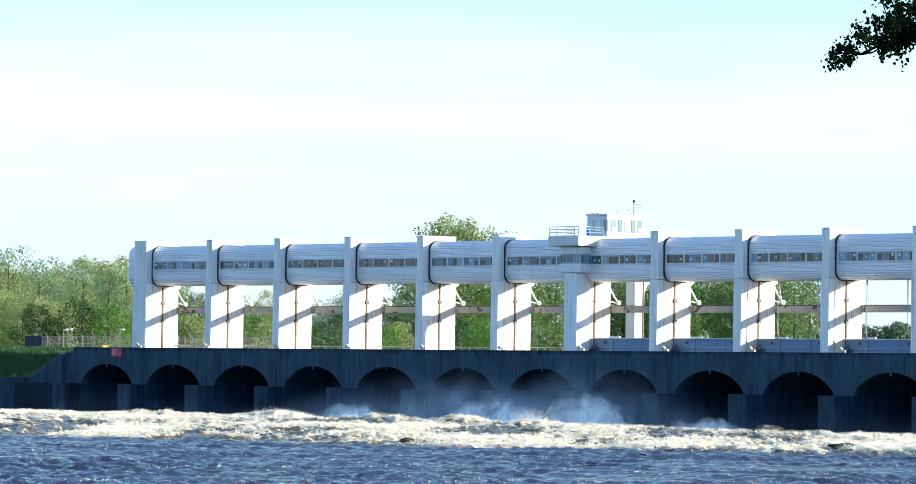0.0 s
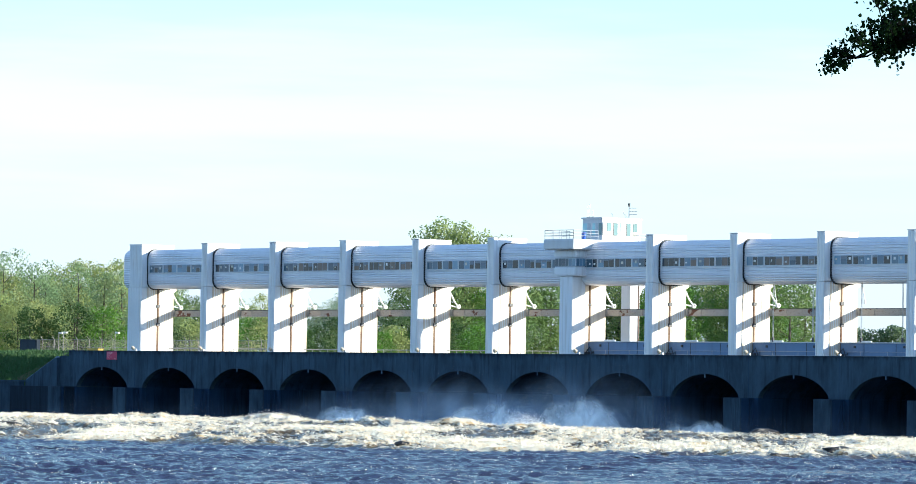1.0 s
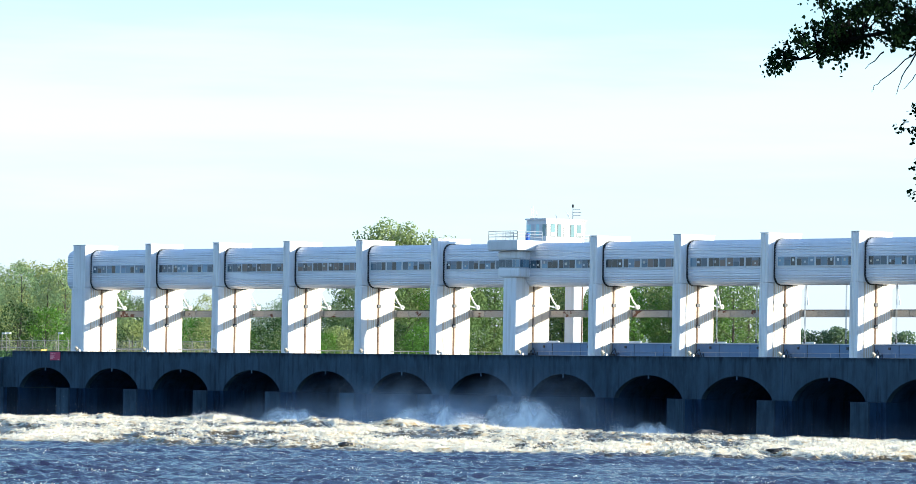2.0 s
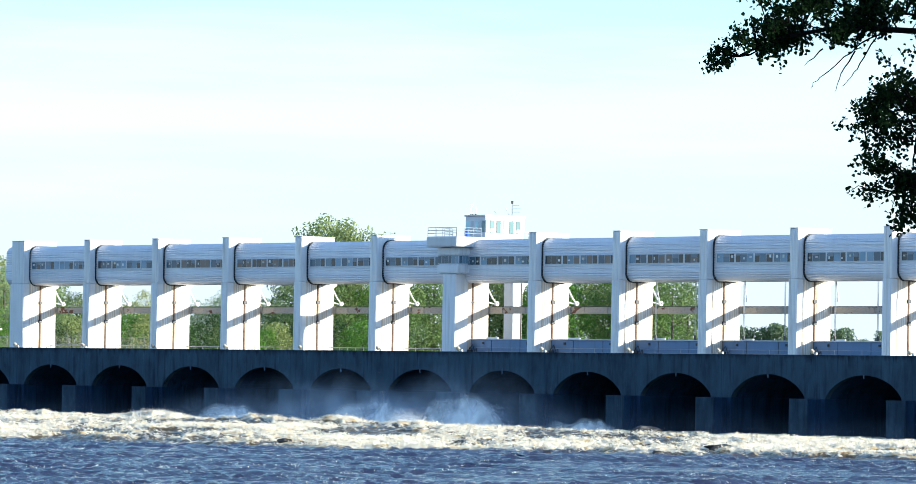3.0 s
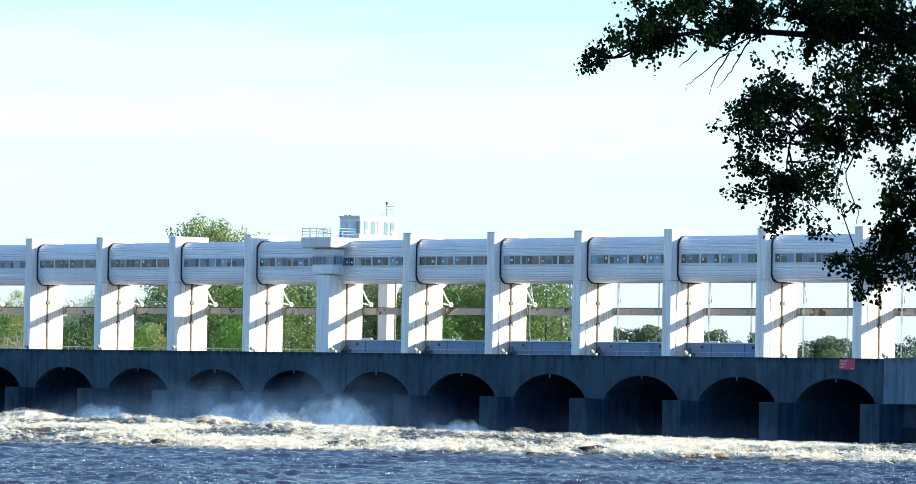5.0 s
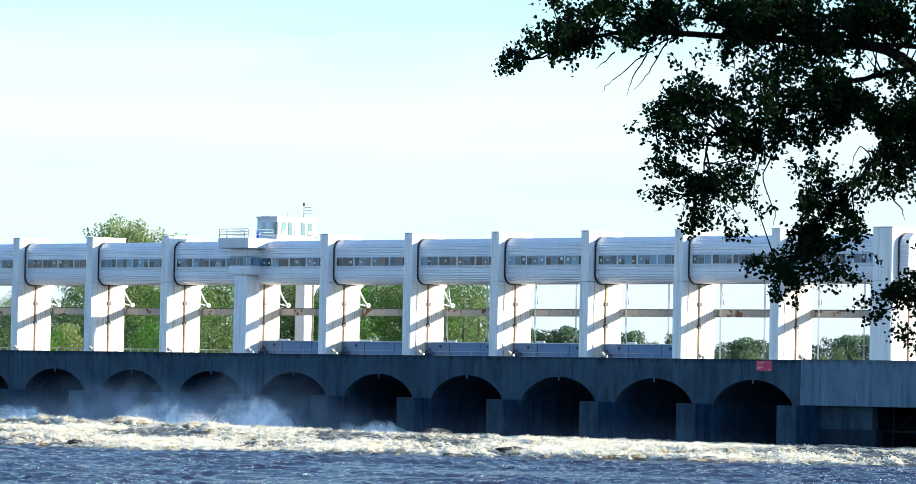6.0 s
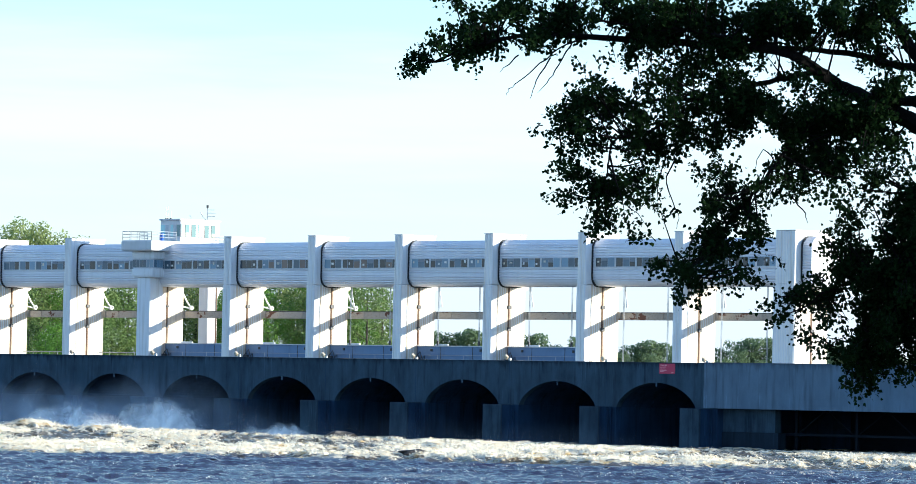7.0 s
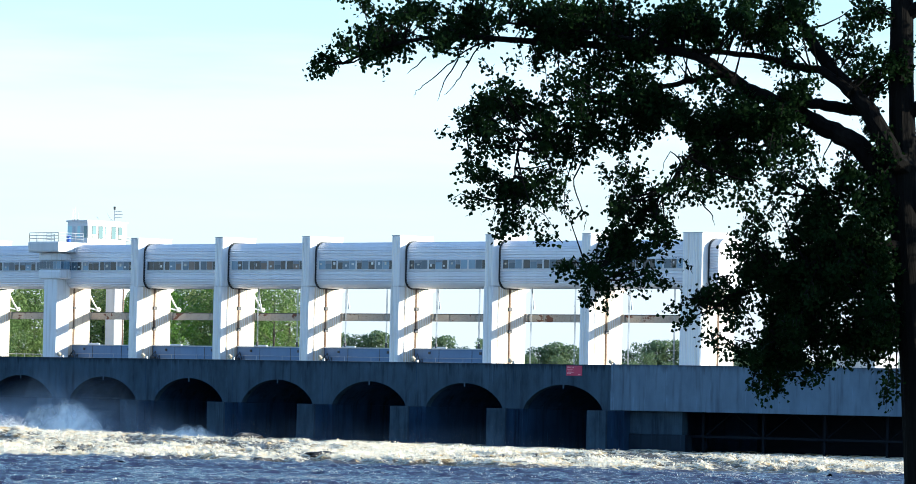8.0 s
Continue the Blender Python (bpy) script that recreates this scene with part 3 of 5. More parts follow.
# ---- piers of the gate house ----
def pier(width, cap_depth=5.6, wide_foot=0.06):
    p = thing("gate_pier", "tall white concrete gate pier with fluted front and rusty guide", "pier", "gate piers")
    part("column", box(bmesh.new(), 0, width, PIER_Y0, PIER_Y0 + cap_depth, 18.9, PIER_TOP, bevel=0.14), M_COLUMN, p)
    part("cap", boxed(-0.03, width + 0.03, PIER_Y0 - 0.03, PIER_Y0 + cap_depth + 0.03, PIER_TOP + 0.004, PIER_TOP + 0.1, bevel=0.03), M_TRIM, p)
    part("front_shaft", box(bmesh.new(), -wide_foot, width + wide_foot * 0.5, PIER_Y0 - 0.05, PIER_Y0 + 1.0, 9.3, 18.88, bevel=0.16), M_COLUMN, p)
    part("flank_wall", box(bmesh.new(), 0.02, width, PIER_Y0 + 1.0, SLOT - 0.16, 9.3, 18.88, bevel=0.04), M_FLANK, p)
    part("rear_wall", box(bmesh.new(), 0.02, width, SLOT + 0.16, PIER_Y1, 9.3, 18.88, bevel=0.04), M_FLANK, p)
    ribs = bmesh.new()
    for a, b in ((PIER_Y0 + 1.25, SLOT - 0.4), (SLOT + 0.35, PIER_Y1 - 0.12)):
        for i in range(int((b - a) / 0.30)):
            box(ribs, width - 0.02, width + 0.03, a + i * 0.30, a + i * 0.30 + 0.15, 9.3, 18.86)
    for i in range(int(width / 0.24)):
        box(ribs, 0.12 + i * 0.24, 0.24 + i * 0.24, PIER_Y0 - 0.08, PIER_Y0, 9.3, 18.86)
        box(ribs, 0.12 + i * 0.24, 0.24 + i * 0.24, PIER_Y0 - 0.03, PIER_Y0 + 0.05, 18.9, PIER_TOP - 0.03)
    part("flank_ribs", ribs, M_RIB, p)
    part("slot_back", boxed(0.1, width - 0.22, SLOT - 0.16, SLOT + 0.16, 9.3, 18.86), M_DARK, p)
    pipe = part("guide_pipe", tube(bmesh.new(), [(width - 0.06, SLOT, 9.3), (width - 0.06, SLOT, 18.8)], 0.14, 10), M_RUST, p, "rusty brown guide pipe")
    for z in (13.75, 16.3):
        part("clamp", boxed(width - 0.22, width + 0.2, SLOT - 0.27, SLOT + 0.27, z - 0.2, z + 0.2, bevel=0.03), M_DARK, pipe, "dark steel clamp")
    corb = bmesh.new()
    extrude_profile(corb, [(PIER_Y1 - 0.9, 18.86), (PIER_Y1 + 0.5, 18.86), (PIER_Y1 + 0.5, 18.5), (PIER_Y1, 18.2), (PIER_Y1 - 0.9, 18.2)], 0.1, width - 0.02)
    part("corbel", corb, M_FLANK, p)
    return p


def hoist_arm(p, x):
    """White arm with its pulley at the rear of a pier."""
    arm = part("hoist_arm", tube(bmesh.new(), [(x, PIER_Y1 - 0.1, 18.1), (x + 0.25, PIER_Y1 + 0.5, 16.9), (x + 0.4, PIER_Y1 + 0.95, 16.3)], [0.13, 0.12, 0.10], 8), M_WHITE, p, "white hoist arm")
    part("brace", tube(bmesh.new(), [(x, PIER_Y1 - 0.1, 16.35), (x + 0.4, PIER_Y1 + 1.0, 16.1)], 0.09, 8), M_WHITE, arm)
    for name, r, w, m in (("pulley", 0.28, 0.3, M_WHITE), ("hub", 0.10, 0.42, M_DARK)):
        bm = bmesh.new()
        bmesh.ops.create_cone(bm, cap_ends=True, segments=18, radius1=r, radius2=r, depth=w, matrix=pose(x + 0.45, PIER_Y1 + 1.05, 16.2, 0, 90, 0))
        part(name, bm, m, arm)


bare_pier = pier(1.35)
bare_pier.location = (9 * BAY, 0, 0)
for k in range(10, BAYS):
    copy_thing(bare_pier, pose(k * BAY, 0, 0))
armed_pier = pier(1.35)
hoist_arm(armed_pier, 1.2)
armed_pier.location = (BAY, 0, 0)
for k in (2, 3, 5, 7, 8):
    copy_thing(armed_pier, pose(k * BAY, 0, 0))
boxed_pier = pier(1.35, 5.6)
hoist_arm(boxed_pier, 1.2)
boxed_pier.location = (4 * BAY, 0, 0)
boxed_pier["label"] = "tall white gate pier whose head runs back over the roof"
end_pier = pier(2.9, 5.6, 0.2)
end_pier.location = (195.1, 0, 0)
end_pier["label"] = "broad white end pier partly screened by poplar leaves"
end_copy = copy_thing(end_pier, pose(-1.45, 0, 0))
hoist_arm(end_copy, 2.75)
end_copy["label"] = "broad white end pier with fluted front beside the grassy bank"


# ---- ribbed gallery between the piers ----
def gallery_outline(grow=0.0, ribs=True):
    """Rounded section with horizontal ribs on the front, as (y, z) going round."""
    y0, y1, z0, z1, r = GAL_Y - grow, 17.0 + grow, GAL_Z0 - grow, GAL_Z1 + grow, 1.15
    pts = []
    front = []
    # front face from bottom to top, following the round edges
    for k in range(9):
        a = math.pi / 2 * k / 8
        front.append((y0 + r - r * math.sin(a), z0 + r - r * math.cos(a)))
    z = z0 + r
    for k in range(9):
        a = math.pi / 2 * k / 8
        front.append((y0 + r - r * math.cos(a), z1 - r + r * math.sin(a)))
    if ribs:
        # walk along the line and set a shallow step every 0.34 m
        fine = []
        for (ya, za), (yb, zb) in zip(front, front[1:]):
            d = math.hypot(yb - ya, zb - za)
            m = max(1, int(d / 0.057))
            fine += [(ya + (yb - ya) * i / m, za + (zb - za) * i / m) for i in range(m)]
        fine.append(front[-1])
        out, run = [], 0.0
        for i, (y, z) in enumerate(fine):
            ya, za = fine[max(i - 1, 0)]
            yb, zb = fine[min(i + 1, len(fine) - 1)]
            ny, nz = -(zb - za), (yb - ya)
            ln = math.hypot(ny, nz) or 1
            run += math.hypot(y - ya, z - za)
            dep = 0.055 if (run % 0.31) < 0.13 else 0.0
            out.append((y - ny / ln * dep, z - nz / ln * dep))
        front = out
    pts += front
    pts += [(y1 - r + r * math.sin(math.pi / 2 * k / 6), z1 - r + r * math.cos(math.pi / 2 * k / 6)) for k in range(7)]
    pts += [(y1 - r + r * math.cos(math.pi / 2 * k / 6), z0 + r - r * math.sin(math.pi / 2 * k / 6)) for k in range(7)]
    return pts


def gallery(length, windows=True, start=1.38, seam=True, tan=0.0):
    """tan: how many of the panes have their brown blinds down."""
    g = thing("gallery_section", "ribbed pale metal gallery section with a band of windows, rounded edges", "gallery", "gallery sections")
    outline = gallery_outline()
    x0, x1 = start, start + length
    part("cladding", extrude_profile(bmesh.new(), outline, x0 + 0.14, x1), M_CLAD, g)
    if seam:
        gas = extrude_profile(bmesh.new(), gallery_outline(0.10, False), x0, x0 + 0.135)
        part("gasket", gas, M_GASKET, g, "black rubber seam")
    if windows:
        zb, zt = 20.93, 21.92
        band = part("window_band", boxed(x0 + 0.35, x1 - 0.03, GAL_Y - 0.03, GAL_Y + 0.4, zb - 0.1, zt + 0.1, bevel=0.02), M_FRAME, g)
        part("sill", boxed(x0 + 0.35, x1 - 0.03, GAL_Y - 0.10, GAL_Y - 0.031, zb - 0.16, zb - 0.06), M_TRIM, band)
        # four groups of three lights between broad mullions
        wide_bar, thin = 0.24, 0.07
        cell = (length - 0.62 - 5 * wide_bar) / 4
        for i in range(4):
            a = x0 + 0.40 + wide_bar + i * (cell + wide_bar)
            part("mullion", boxed(a - wide_bar, a, GAL_Y - 0.075, GAL_Y - 0.031, zb - 0.05, zt + 0.05), M_TRIM, band)
            shares = [0.36, 0.36, 0.28]
            rw.shuffle(shares)
            for share_of in shares:
                wide = cell * share_of - thin
                if share_of < 0.3 or rw.random() < 0.2:
                    glass = M_GLASS_DARK
                elif rw.random() < tan:
                    glass = M_TAN
                else:
                    glass = M_GLASS
                part("pane", boxed(a, a + wide, GAL_Y - 0.042, GAL_Y - 0.02, zb, zt), glass, band)
                if rw.random() < 0.4:
                    part("roller_blind", boxed(a + 0.03, a + wide - 0.03, GAL_Y - 0.048, GAL_Y - 0.043, zt - rw.uniform(0.15, 0.5), zt - 0.01), M_SHADE, band)
                if rw.random() < 0.4:
                    c, w, b = a + wide * rw.uniform(0.1, 0.5), rw.uniform(0.16, 0.42), zb + rw.uniform(0.2, 0.55)
                    part("window_card", boxed(c, min(c + w, a + wide - 0.05), GAL_Y - 0.056, GAL_Y - 0.049, b, b + rw.uniform(0.18, 0.36)), rw.choice((M_BLIND, M_WHITE, M_WHITE)), band)
                a += cell * share_of
    return g


rw = random.Random(12)
for k in range(BAYS):
    gal = gallery(BAY - 1.4, tan={3: 0.7, 7: 0.75, 8: 0.5, 2: 0.3, 4: 0.2}.get(k, 0.0))
    gal.location = (k * BAY, 0, 0)
    if k in (3, 7):
        gal["label"] = "ribbed pale metal gallery section with brown blinds behind its windows"
stub = gallery(1.45, False, 0.0)
stub.location = (198.05, 0, 0)
stub["label"] = "short ribbed gallery end beyond the last pier, sunlit end wall"
stub_left = gallery(2.7, False, 0.0, False)
stub_left.location = (-4.2, 0, 0)
stub_left["label"] = "short ribbed gallery end beside the first pier"


# ---- crossbeams, gates, cables ----
def crossbeam():
    b = thing("crossbeam", "grey steel crossbeam with peeling paint and rust patches", "beam", "crossbeams")
    part("girder", boxed(1.34, 15.02, 17.22, 17.36, 15.0, 15.74), M_BEAM, b)
    part("top_flange", boxed(1.34, 15.02, 17.14, 17.46, 15.745, 15.83), M_DARK, b)
    part("bottom_flange", boxed(1.34, 15.02, 17.14, 17.46, 14.92, 14.995), M_BEAM, b)
    for x in (4.0, 8.2, 12.4):
        part("stiffener", boxed(x, x + 0.08, 17.15, 17.215, 15.0, 15.74), M_BEAM, b)
    part("end_bearing", boxed(1.34, 1.7, 16.98, 17.21, 14.93, 15.85, bevel=0.03), M_BEAM, b)
    return b


beam = crossbeam()
for k in range(1, BAYS):
    copy_thing(beam, pose(k * BAY, 0, 0))


def sluice_gate():
    g = thing("sluice_gate", "blue-grey steel sluice gate raised above the deck, streaked with dirt", "gate", "sluice gates")
    part("skin_plate", boxed(1.4, 14.95, SLOT - 0.1, SLOT + 0.1, 6.5, 11.62), M_GATE, g)
    part("top_flange", boxed(1.38, 14.96, SLOT - 0.28, SLOT + 0.22, 11.624, 11.74, bevel=0.02), M_TRIM, g)
    for x in (5.3, 10.6):
        part("seam", boxed(x, x + 0.07, SLOT - 0.13, SLOT - 0.104, 9.3, 11.62), M_DARK, g)
    part("cable_loop", tube(bmesh.new(), [(1.55, SLOT - 0.5, 9.3), (1.7, SLOT - 0.6, 10.4), (2.3, SLOT - 0.55, 11.0), (2.6, SLOT - 0.5, 10.2), (3.0, SLOT - 0.5, 9.3)], 0.06, 6), M_DARK, g)
    part("cable_loop", tube(bmesh.new(), [(1.5, SLOT - 0.8, 9.3), (2.1, SLOT - 0.8, 10.7), (2.6, SLOT - 0.75, 9.9), (3.2, SLOT - 0.7, 10.5), (3.3, SLOT - 0.7, 9.3)], 0.05, 6), M_DARK, g)
    part("winch_box", boxed(1.75, 2.5, SLOT - 1.0, SLOT - 0.62, 9.3, 10.35, bevel=0.05), M_DARK, g)
    for x in (3.7, 11.9):
        lug = part("lifting_lug", boxed(x, x + 0.28, SLOT - 0.26, SLOT - 0.104, 11.05, 11.35, bevel=0.03), M_DARK, g)
    part("lifting_frame", boxed(4.3, 6.4, SLOT - 0.05, SLOT + 0.15, 11.744, 11.92, bevel=0.03), M_WHITE, g)
    for z in (10.1, 10.6):
        part("hand_line", tube(bmesh.new(), [(1.42, SLOT - 0.32, z), (14.9, SLOT - 0.32, z)], 0.025, 6), M_GALV, g)
    for x in (1.6, 5.0, 9.4, 13.8, 14.8):
        part("line_post", tube(bmesh.new(), [(x, SLOT - 0.32, 9.3), (x, SLOT - 0.32, 10.65)], 0.03, 6), M_GALV, g)
    return g


gate = sluice_gate()
gate.location = (6 * BAY, 0, 0)
for k in range(7, 11):
    copy_thing(gate, pose(k * BAY, 0, 0))

for k in range(8, BAYS):
    foot = 11.75 if k < 11 else 9.35
    for x in (4.73, 11.55):
        c = thing("hoist_cable", "thin steel hoist cable hanging from the gallery", "cable", "hoist cables", at=(k * BAY + x, SLOT, 0))
        for side_x in (-0.07, 0.07):
            part("wire", tube(bmesh.new(), [(side_x, 0, 18.72), (side_x, 0, foot + 0.5)], 0.03, 6), M_GALV, c)
        part("socket", boxed(-0.12, 0.12, -0.09, 0.09, foot, foot + 0.55, bevel=0.02), M_DARK, c)
    ch = thing("hanging_hook", "pale twisted hook block hanging beside the cable", "hook", "hook blocks", at=(k * BAY + 5.0, SLOT + 0.2, 0))
    part("chain", tube(bmesh.new(), [(-0.35, 0, 18.72), (-0.2, 0, 17.6), (0.0, 0, 16.8)], 0.05, 6), M_WHITE, ch)
    part("block", boxed(-0.09, 0.09, -0.08, 0.08, 16.3, 16.8, bevel=0.04), M_WHITE, ch)


# ---- floodlights on the parapet ----
def floodlight():
    f = thing("floodlight", "small beige floodlight tilted on the bridge parapet", "floodlight", "parapet floodlights")
    bm = bmesh.new()
    box(bm, -0.22, 0.22, -0.14, 0.14, -0.22, 0.22, bevel=0.05)
    bmesh.ops.transform(bm, matrix=pose(0, 0.2, DECK + 0.42, 20, 40, 10), verts=bm.verts)
    part("housing", bm, M_LAMP, f)
    bm = bmesh.new()
    box(bm, -0.2, 0.2, -0.17, -0.145, -0.2, 0.2)
    bmesh.ops.transform(bm, matrix=pose(0, 0.2, DECK + 0.42, 20, 40, 10), verts=bm.verts)
    part("lens", bm, M_LAMP, f)
    part("stand", tube(bmesh.new(), [(0.3, 0.3, DECK + 0.04), (0.3, 0.3, DECK + 0.3), (0.05, 0.25, DECK + 0.4)], 0.05, 6), M_DARK, f)
    part("junction_box", boxed(0.3, 0.62, 0.2, 0.4, DECK + 0.05, DECK + 0.32, bevel=0.02), M_GALV, f)
    return f


flood = floodlight()
flood.location = (BAY, 0, 0)
for k in range(2, BAYS + 1):
    copy_thing(flood, pose(k * BAY, 0, 0))

# light deck railing along the first bays
for k in range(0, 6):
    rail = thing("deck_railing", "thin pale metal railing on the bridge deck", "railing", "deck railings", at=(k * BAY, 0, 0))
    for z in (10.45, 10.95 - 0.45):
        part("rail", tube(bmesh.new(), [(1.4, 16.5, z), (15.0, 16.5, z)], 0.03, 6), M_GALV, rail)
    post = part("post", tube(bmesh.new(), [(0, 16.5, 9.3), (0, 16.5, 10.55)], 0.035, 6), M_GALV, rail)
    post.location = (1.8, 0, 0)
    for i in range(1, 9):
        share("post", post.data, rail, (1.8 + i * 1.6, 0, 0))


# ---- warning signs ----
def bar_text(bm, x0, x1, z0, z1):
    box(bm, x0, x1, -0.068, -0.062, z0, z1)


def sign(x0):
    s = thing("warning_sign", "red warning sign with pale lettering on the bridge parapet", "sign", "warning signs", at=(x0, 0, 0))
    part("board", boxed(0, 2.3, -0.06, -0.013, 8.72, 9.82, bevel=0.01), M_RED, s)
    cu = bpy.data.curves.new("heading", "FONT")
    cu.body, cu.size, cu.extrude = "DANGER !", 0.26, 0.003
    ob = new("heading_text", cu)
    me = bpy.data.meshes.new_from_object(ob)
    bpy.data.objects.remove(ob)
    bm = bmesh.new()
    bm.from_mesh(me)
    bmesh.ops.transform(bm, matrix=pose(0.12, -0.066, 9.53, 90, 0, 0), verts=bm.verts)
    part("heading", bm, M_PINK, s, "pale heading reading DANGER")
    for i, w in enumerate((0.9, 0.8, 0.95, 0.6)):
        bm = bmesh.new()
        bar_text(bm, 0.12, 0.12 + w, 9.34 - 0.14 * i, 9.38 - 0.14 * i)
        part("text_bar", bm, M_PINK, s)
    bm = bmesh.new()
    bar_text(bm, 1.75, 2.1, 8.80, 8.86)
    part("text_bar", bm, M_PINK, s)
    return s


sign(9.35)
sign(188.7)


# ---- observation tower on the seventh pier ----
TX = 90.85
tower = thing("observation_tower", "pale observation tower with glazed bay, railed platform and rooftop cabin", "tower")
part("shaft", boxed(TX - 1.22, TX + 1.22, 11.0, 13.2, 9.3, 19.78, bevel=0.14), M_COLUMN, tower)
hoist_arm(tower, TX + 0.6)
part("flank_wall", boxed(TX - 0.8, TX + 0.72, 13.2, SLOT - 0.16, 9.3, 18.88, bevel=0.04), M_FLANK, tower)
part("rear_wall", boxed(TX - 0.8, TX + 0.72, SLOT + 0.16, PIER_Y1, 9.3, 18.88, bevel=0.04), M_FLANK, tower)
tpipe = part("guide_pipe", tube(bmesh.new(), [(TX + 0.66, SLOT, 9.3), (TX + 0.66, SLOT, 18.8)], 0.10, 10), M_RUST, tower, "rusty brown guide pipe")
for z in (13.75, 16.3):
    part("clamp", boxed(TX + 0.5, TX + 0.86, SLOT - 0.2, SLOT + 0.2, z - 0.13, z + 0.13, bevel=0.03), M_DARK, tpipe)
part("bay_base", boxed(TX - 2.08, TX + 2.08, 10.7, 14.0, 19.8, 21.0, bevel=0.32), M_COLUMN, tower)
part("bay_core", boxed(TX - 1.95, TX + 1.95, 10.85, 14.0, 21.004, 22.05), M_FRAME, tower)
part("bay_head", boxed(TX - 2.08, TX + 2.08, 10.7, 14.0, 22.054, 23.09, bevel=0.32), M_COLUMN, tower)
for i in range(6):
    x = TX - 1.9 + i * 0.64
    part("bay_pane", boxed(x, x + 0.54, 10.82, 10.846, 21.08, 21.98), M_GLASS, tower)
for i in range(4):
    y = 10.95 + i * 0.5
    part("bay_pane", boxed(TX + 1.954, TX + 1.98, y, y + 0.42, 21.08, 21.98), M_GLASS, tower)
part("platform", boxed(TX - 2.87, TX + 2.87, 9.6, 14.0, 23.1, 24.42, bevel=0.22), M_TRIM, tower)
part("roof_deck", boxed(TX - 2.6, TX + 2.6, 14.004, 22.4, 24.0, 24.4, bevel=0.03), M_TRIM, tower)
CABIN_Y = 15.3
cabin = part("cabin", boxed(TX - 1.9, TX + 1.85, CABIN_Y, CABIN_Y + 6.6, 24.41, 27.1, bevel=0.05), M_TRIM, tower, "white rooftop cabin")
part("cabin_roof", boxed(TX - 2.02, TX + 1.97, CABIN_Y - 0.14, CABIN_Y + 6.74, 27.104, 27.3, bevel=0.03), M_TRIM, cabin)
part("sill_band", boxed(TX - 1.93, TX + 1.88, CABIN_Y - 0.03, CABIN_Y - 0.004, 24.98, 25.08), M_TRIM, cabin)
for x, wide, glass in ((-1.78, 0.75, M_TEAL), (-0.95, 0.62, M_PALE), (0.02, 0.5, M_TEAL), (0.60, 0.5, M_PALE), (1.18, 0.55, M_TEAL)):
    part("front_pane", boxed(TX + x, TX + x + wide, CABIN_Y - 0.028, CABIN_Y - 0.004, 25.1, 26.55), glass, cabin)
for i in range(6):
    y = CABIN_Y + (0.12 if i == 0 else 0.82 + (i - 1) * 1.1)
    wide = 0.3 if i == 0 else 0.64
    part("pane_reveal", boxed(TX + 1.853, TX + 1.862, y - 0.10, y + wide + 0.03, 25.03, 26.62), M_DARK, cabin)
    part("side_pane", boxed(TX + 1.864, TX + 1.88, y, y + wide, 25.08, 26.58), M_TEAL, cabin)
    if i % 2:
        part("half_blind", boxed(TX + 1.882, TX + 1.89, y + 0.03, y + wide - 0.03, 25.12, 25.6), M_BLIND, cabin)


def rail_run(name, parent, pts, z0, heights, spacing=1.0):
    r = parent
    for z in heights:
        part("handrail", tube(bmesh.new(), [(x, y, z0 + z) for x, y in pts], 0.04, 6), M_GALV, r)
    for (xa, ya), (xb, yb) in zip(pts, pts[1:]):
        n = max(1, round(math.hypot(xb - xa, yb - ya) / spacing))
        for i in range(n + 1):
            x, y = xa + (xb - xa) * i / n, ya + (yb - ya) * i / n
            part("rail_post", tube(bmesh.new(), [(x, y, z0), (x, y, z0 + heights[0])], 0.04, 6), M_GALV, r)


platform_rail = thing("platform_railing", "galvanised railing round the tower platform", "railing")
rail_run("rail", platform_rail, [(TX - 2.7, 13.9), (TX - 2.7, 9.75), (TX + 2.7, 9.75), (TX + 2.7, 13.9)], 24.42, (1.1, 0.75, 0.4), 1.4)
roof_rail = thing("roof_railing", "short galvanised railing at the cabin's rear", "railing")
rail_run("rail", roof_rail, [(TX + 2.4, 21.0), (TX + 2.4, 22.2), (TX - 2.2, 22.2)], 24.4, (0.9, 0.5), 1.4)
drum = thing("plastic_drum", "blue plastic drum on the tower platform", "drum", at=(TX + 2.2, 11.9, 24.42))
bm = bmesh.new()
tube(bm, [(0, 0, 0), (0, 0, 0.05), (0, 0, 0.4), (0, 0, 0.8), (0, 0, 0.85)], [0.26, 0.29, 0.31, 0.29, 0.25], 18)
part("body", bm, M_BLUE, drum)
part("lid", tube(bmesh.new(), [(0, 0, 0.854), (0, 0, 0.9)], 0.27, 18), M_BLUE, drum)
mast = thing("antenna_mast", "thin roof mast with small antennas and a lamp", "antenna", at=(TX + 0.4, 21.1, 27.304))
part("pole", tube(bmesh.new(), [(0, 0, 0), (0, 0, 1.6)], [0.07, 0.05], 6), M_GALV, mast)
for z, w in ((0.55, 0.9), (0.95, 1.0), (1.35, 0.8)):
    part("crossarm", tube(bmesh.new(), [(0, 0, z), (w, 0.5, z)], 0.035, 6), M_GALV, mast)
part("beacon", tube(bmesh.new(), [(0, 0, 1.55), (0, 0, 1.95)], [0.12, 0.15], 8), M_DARK, mast)
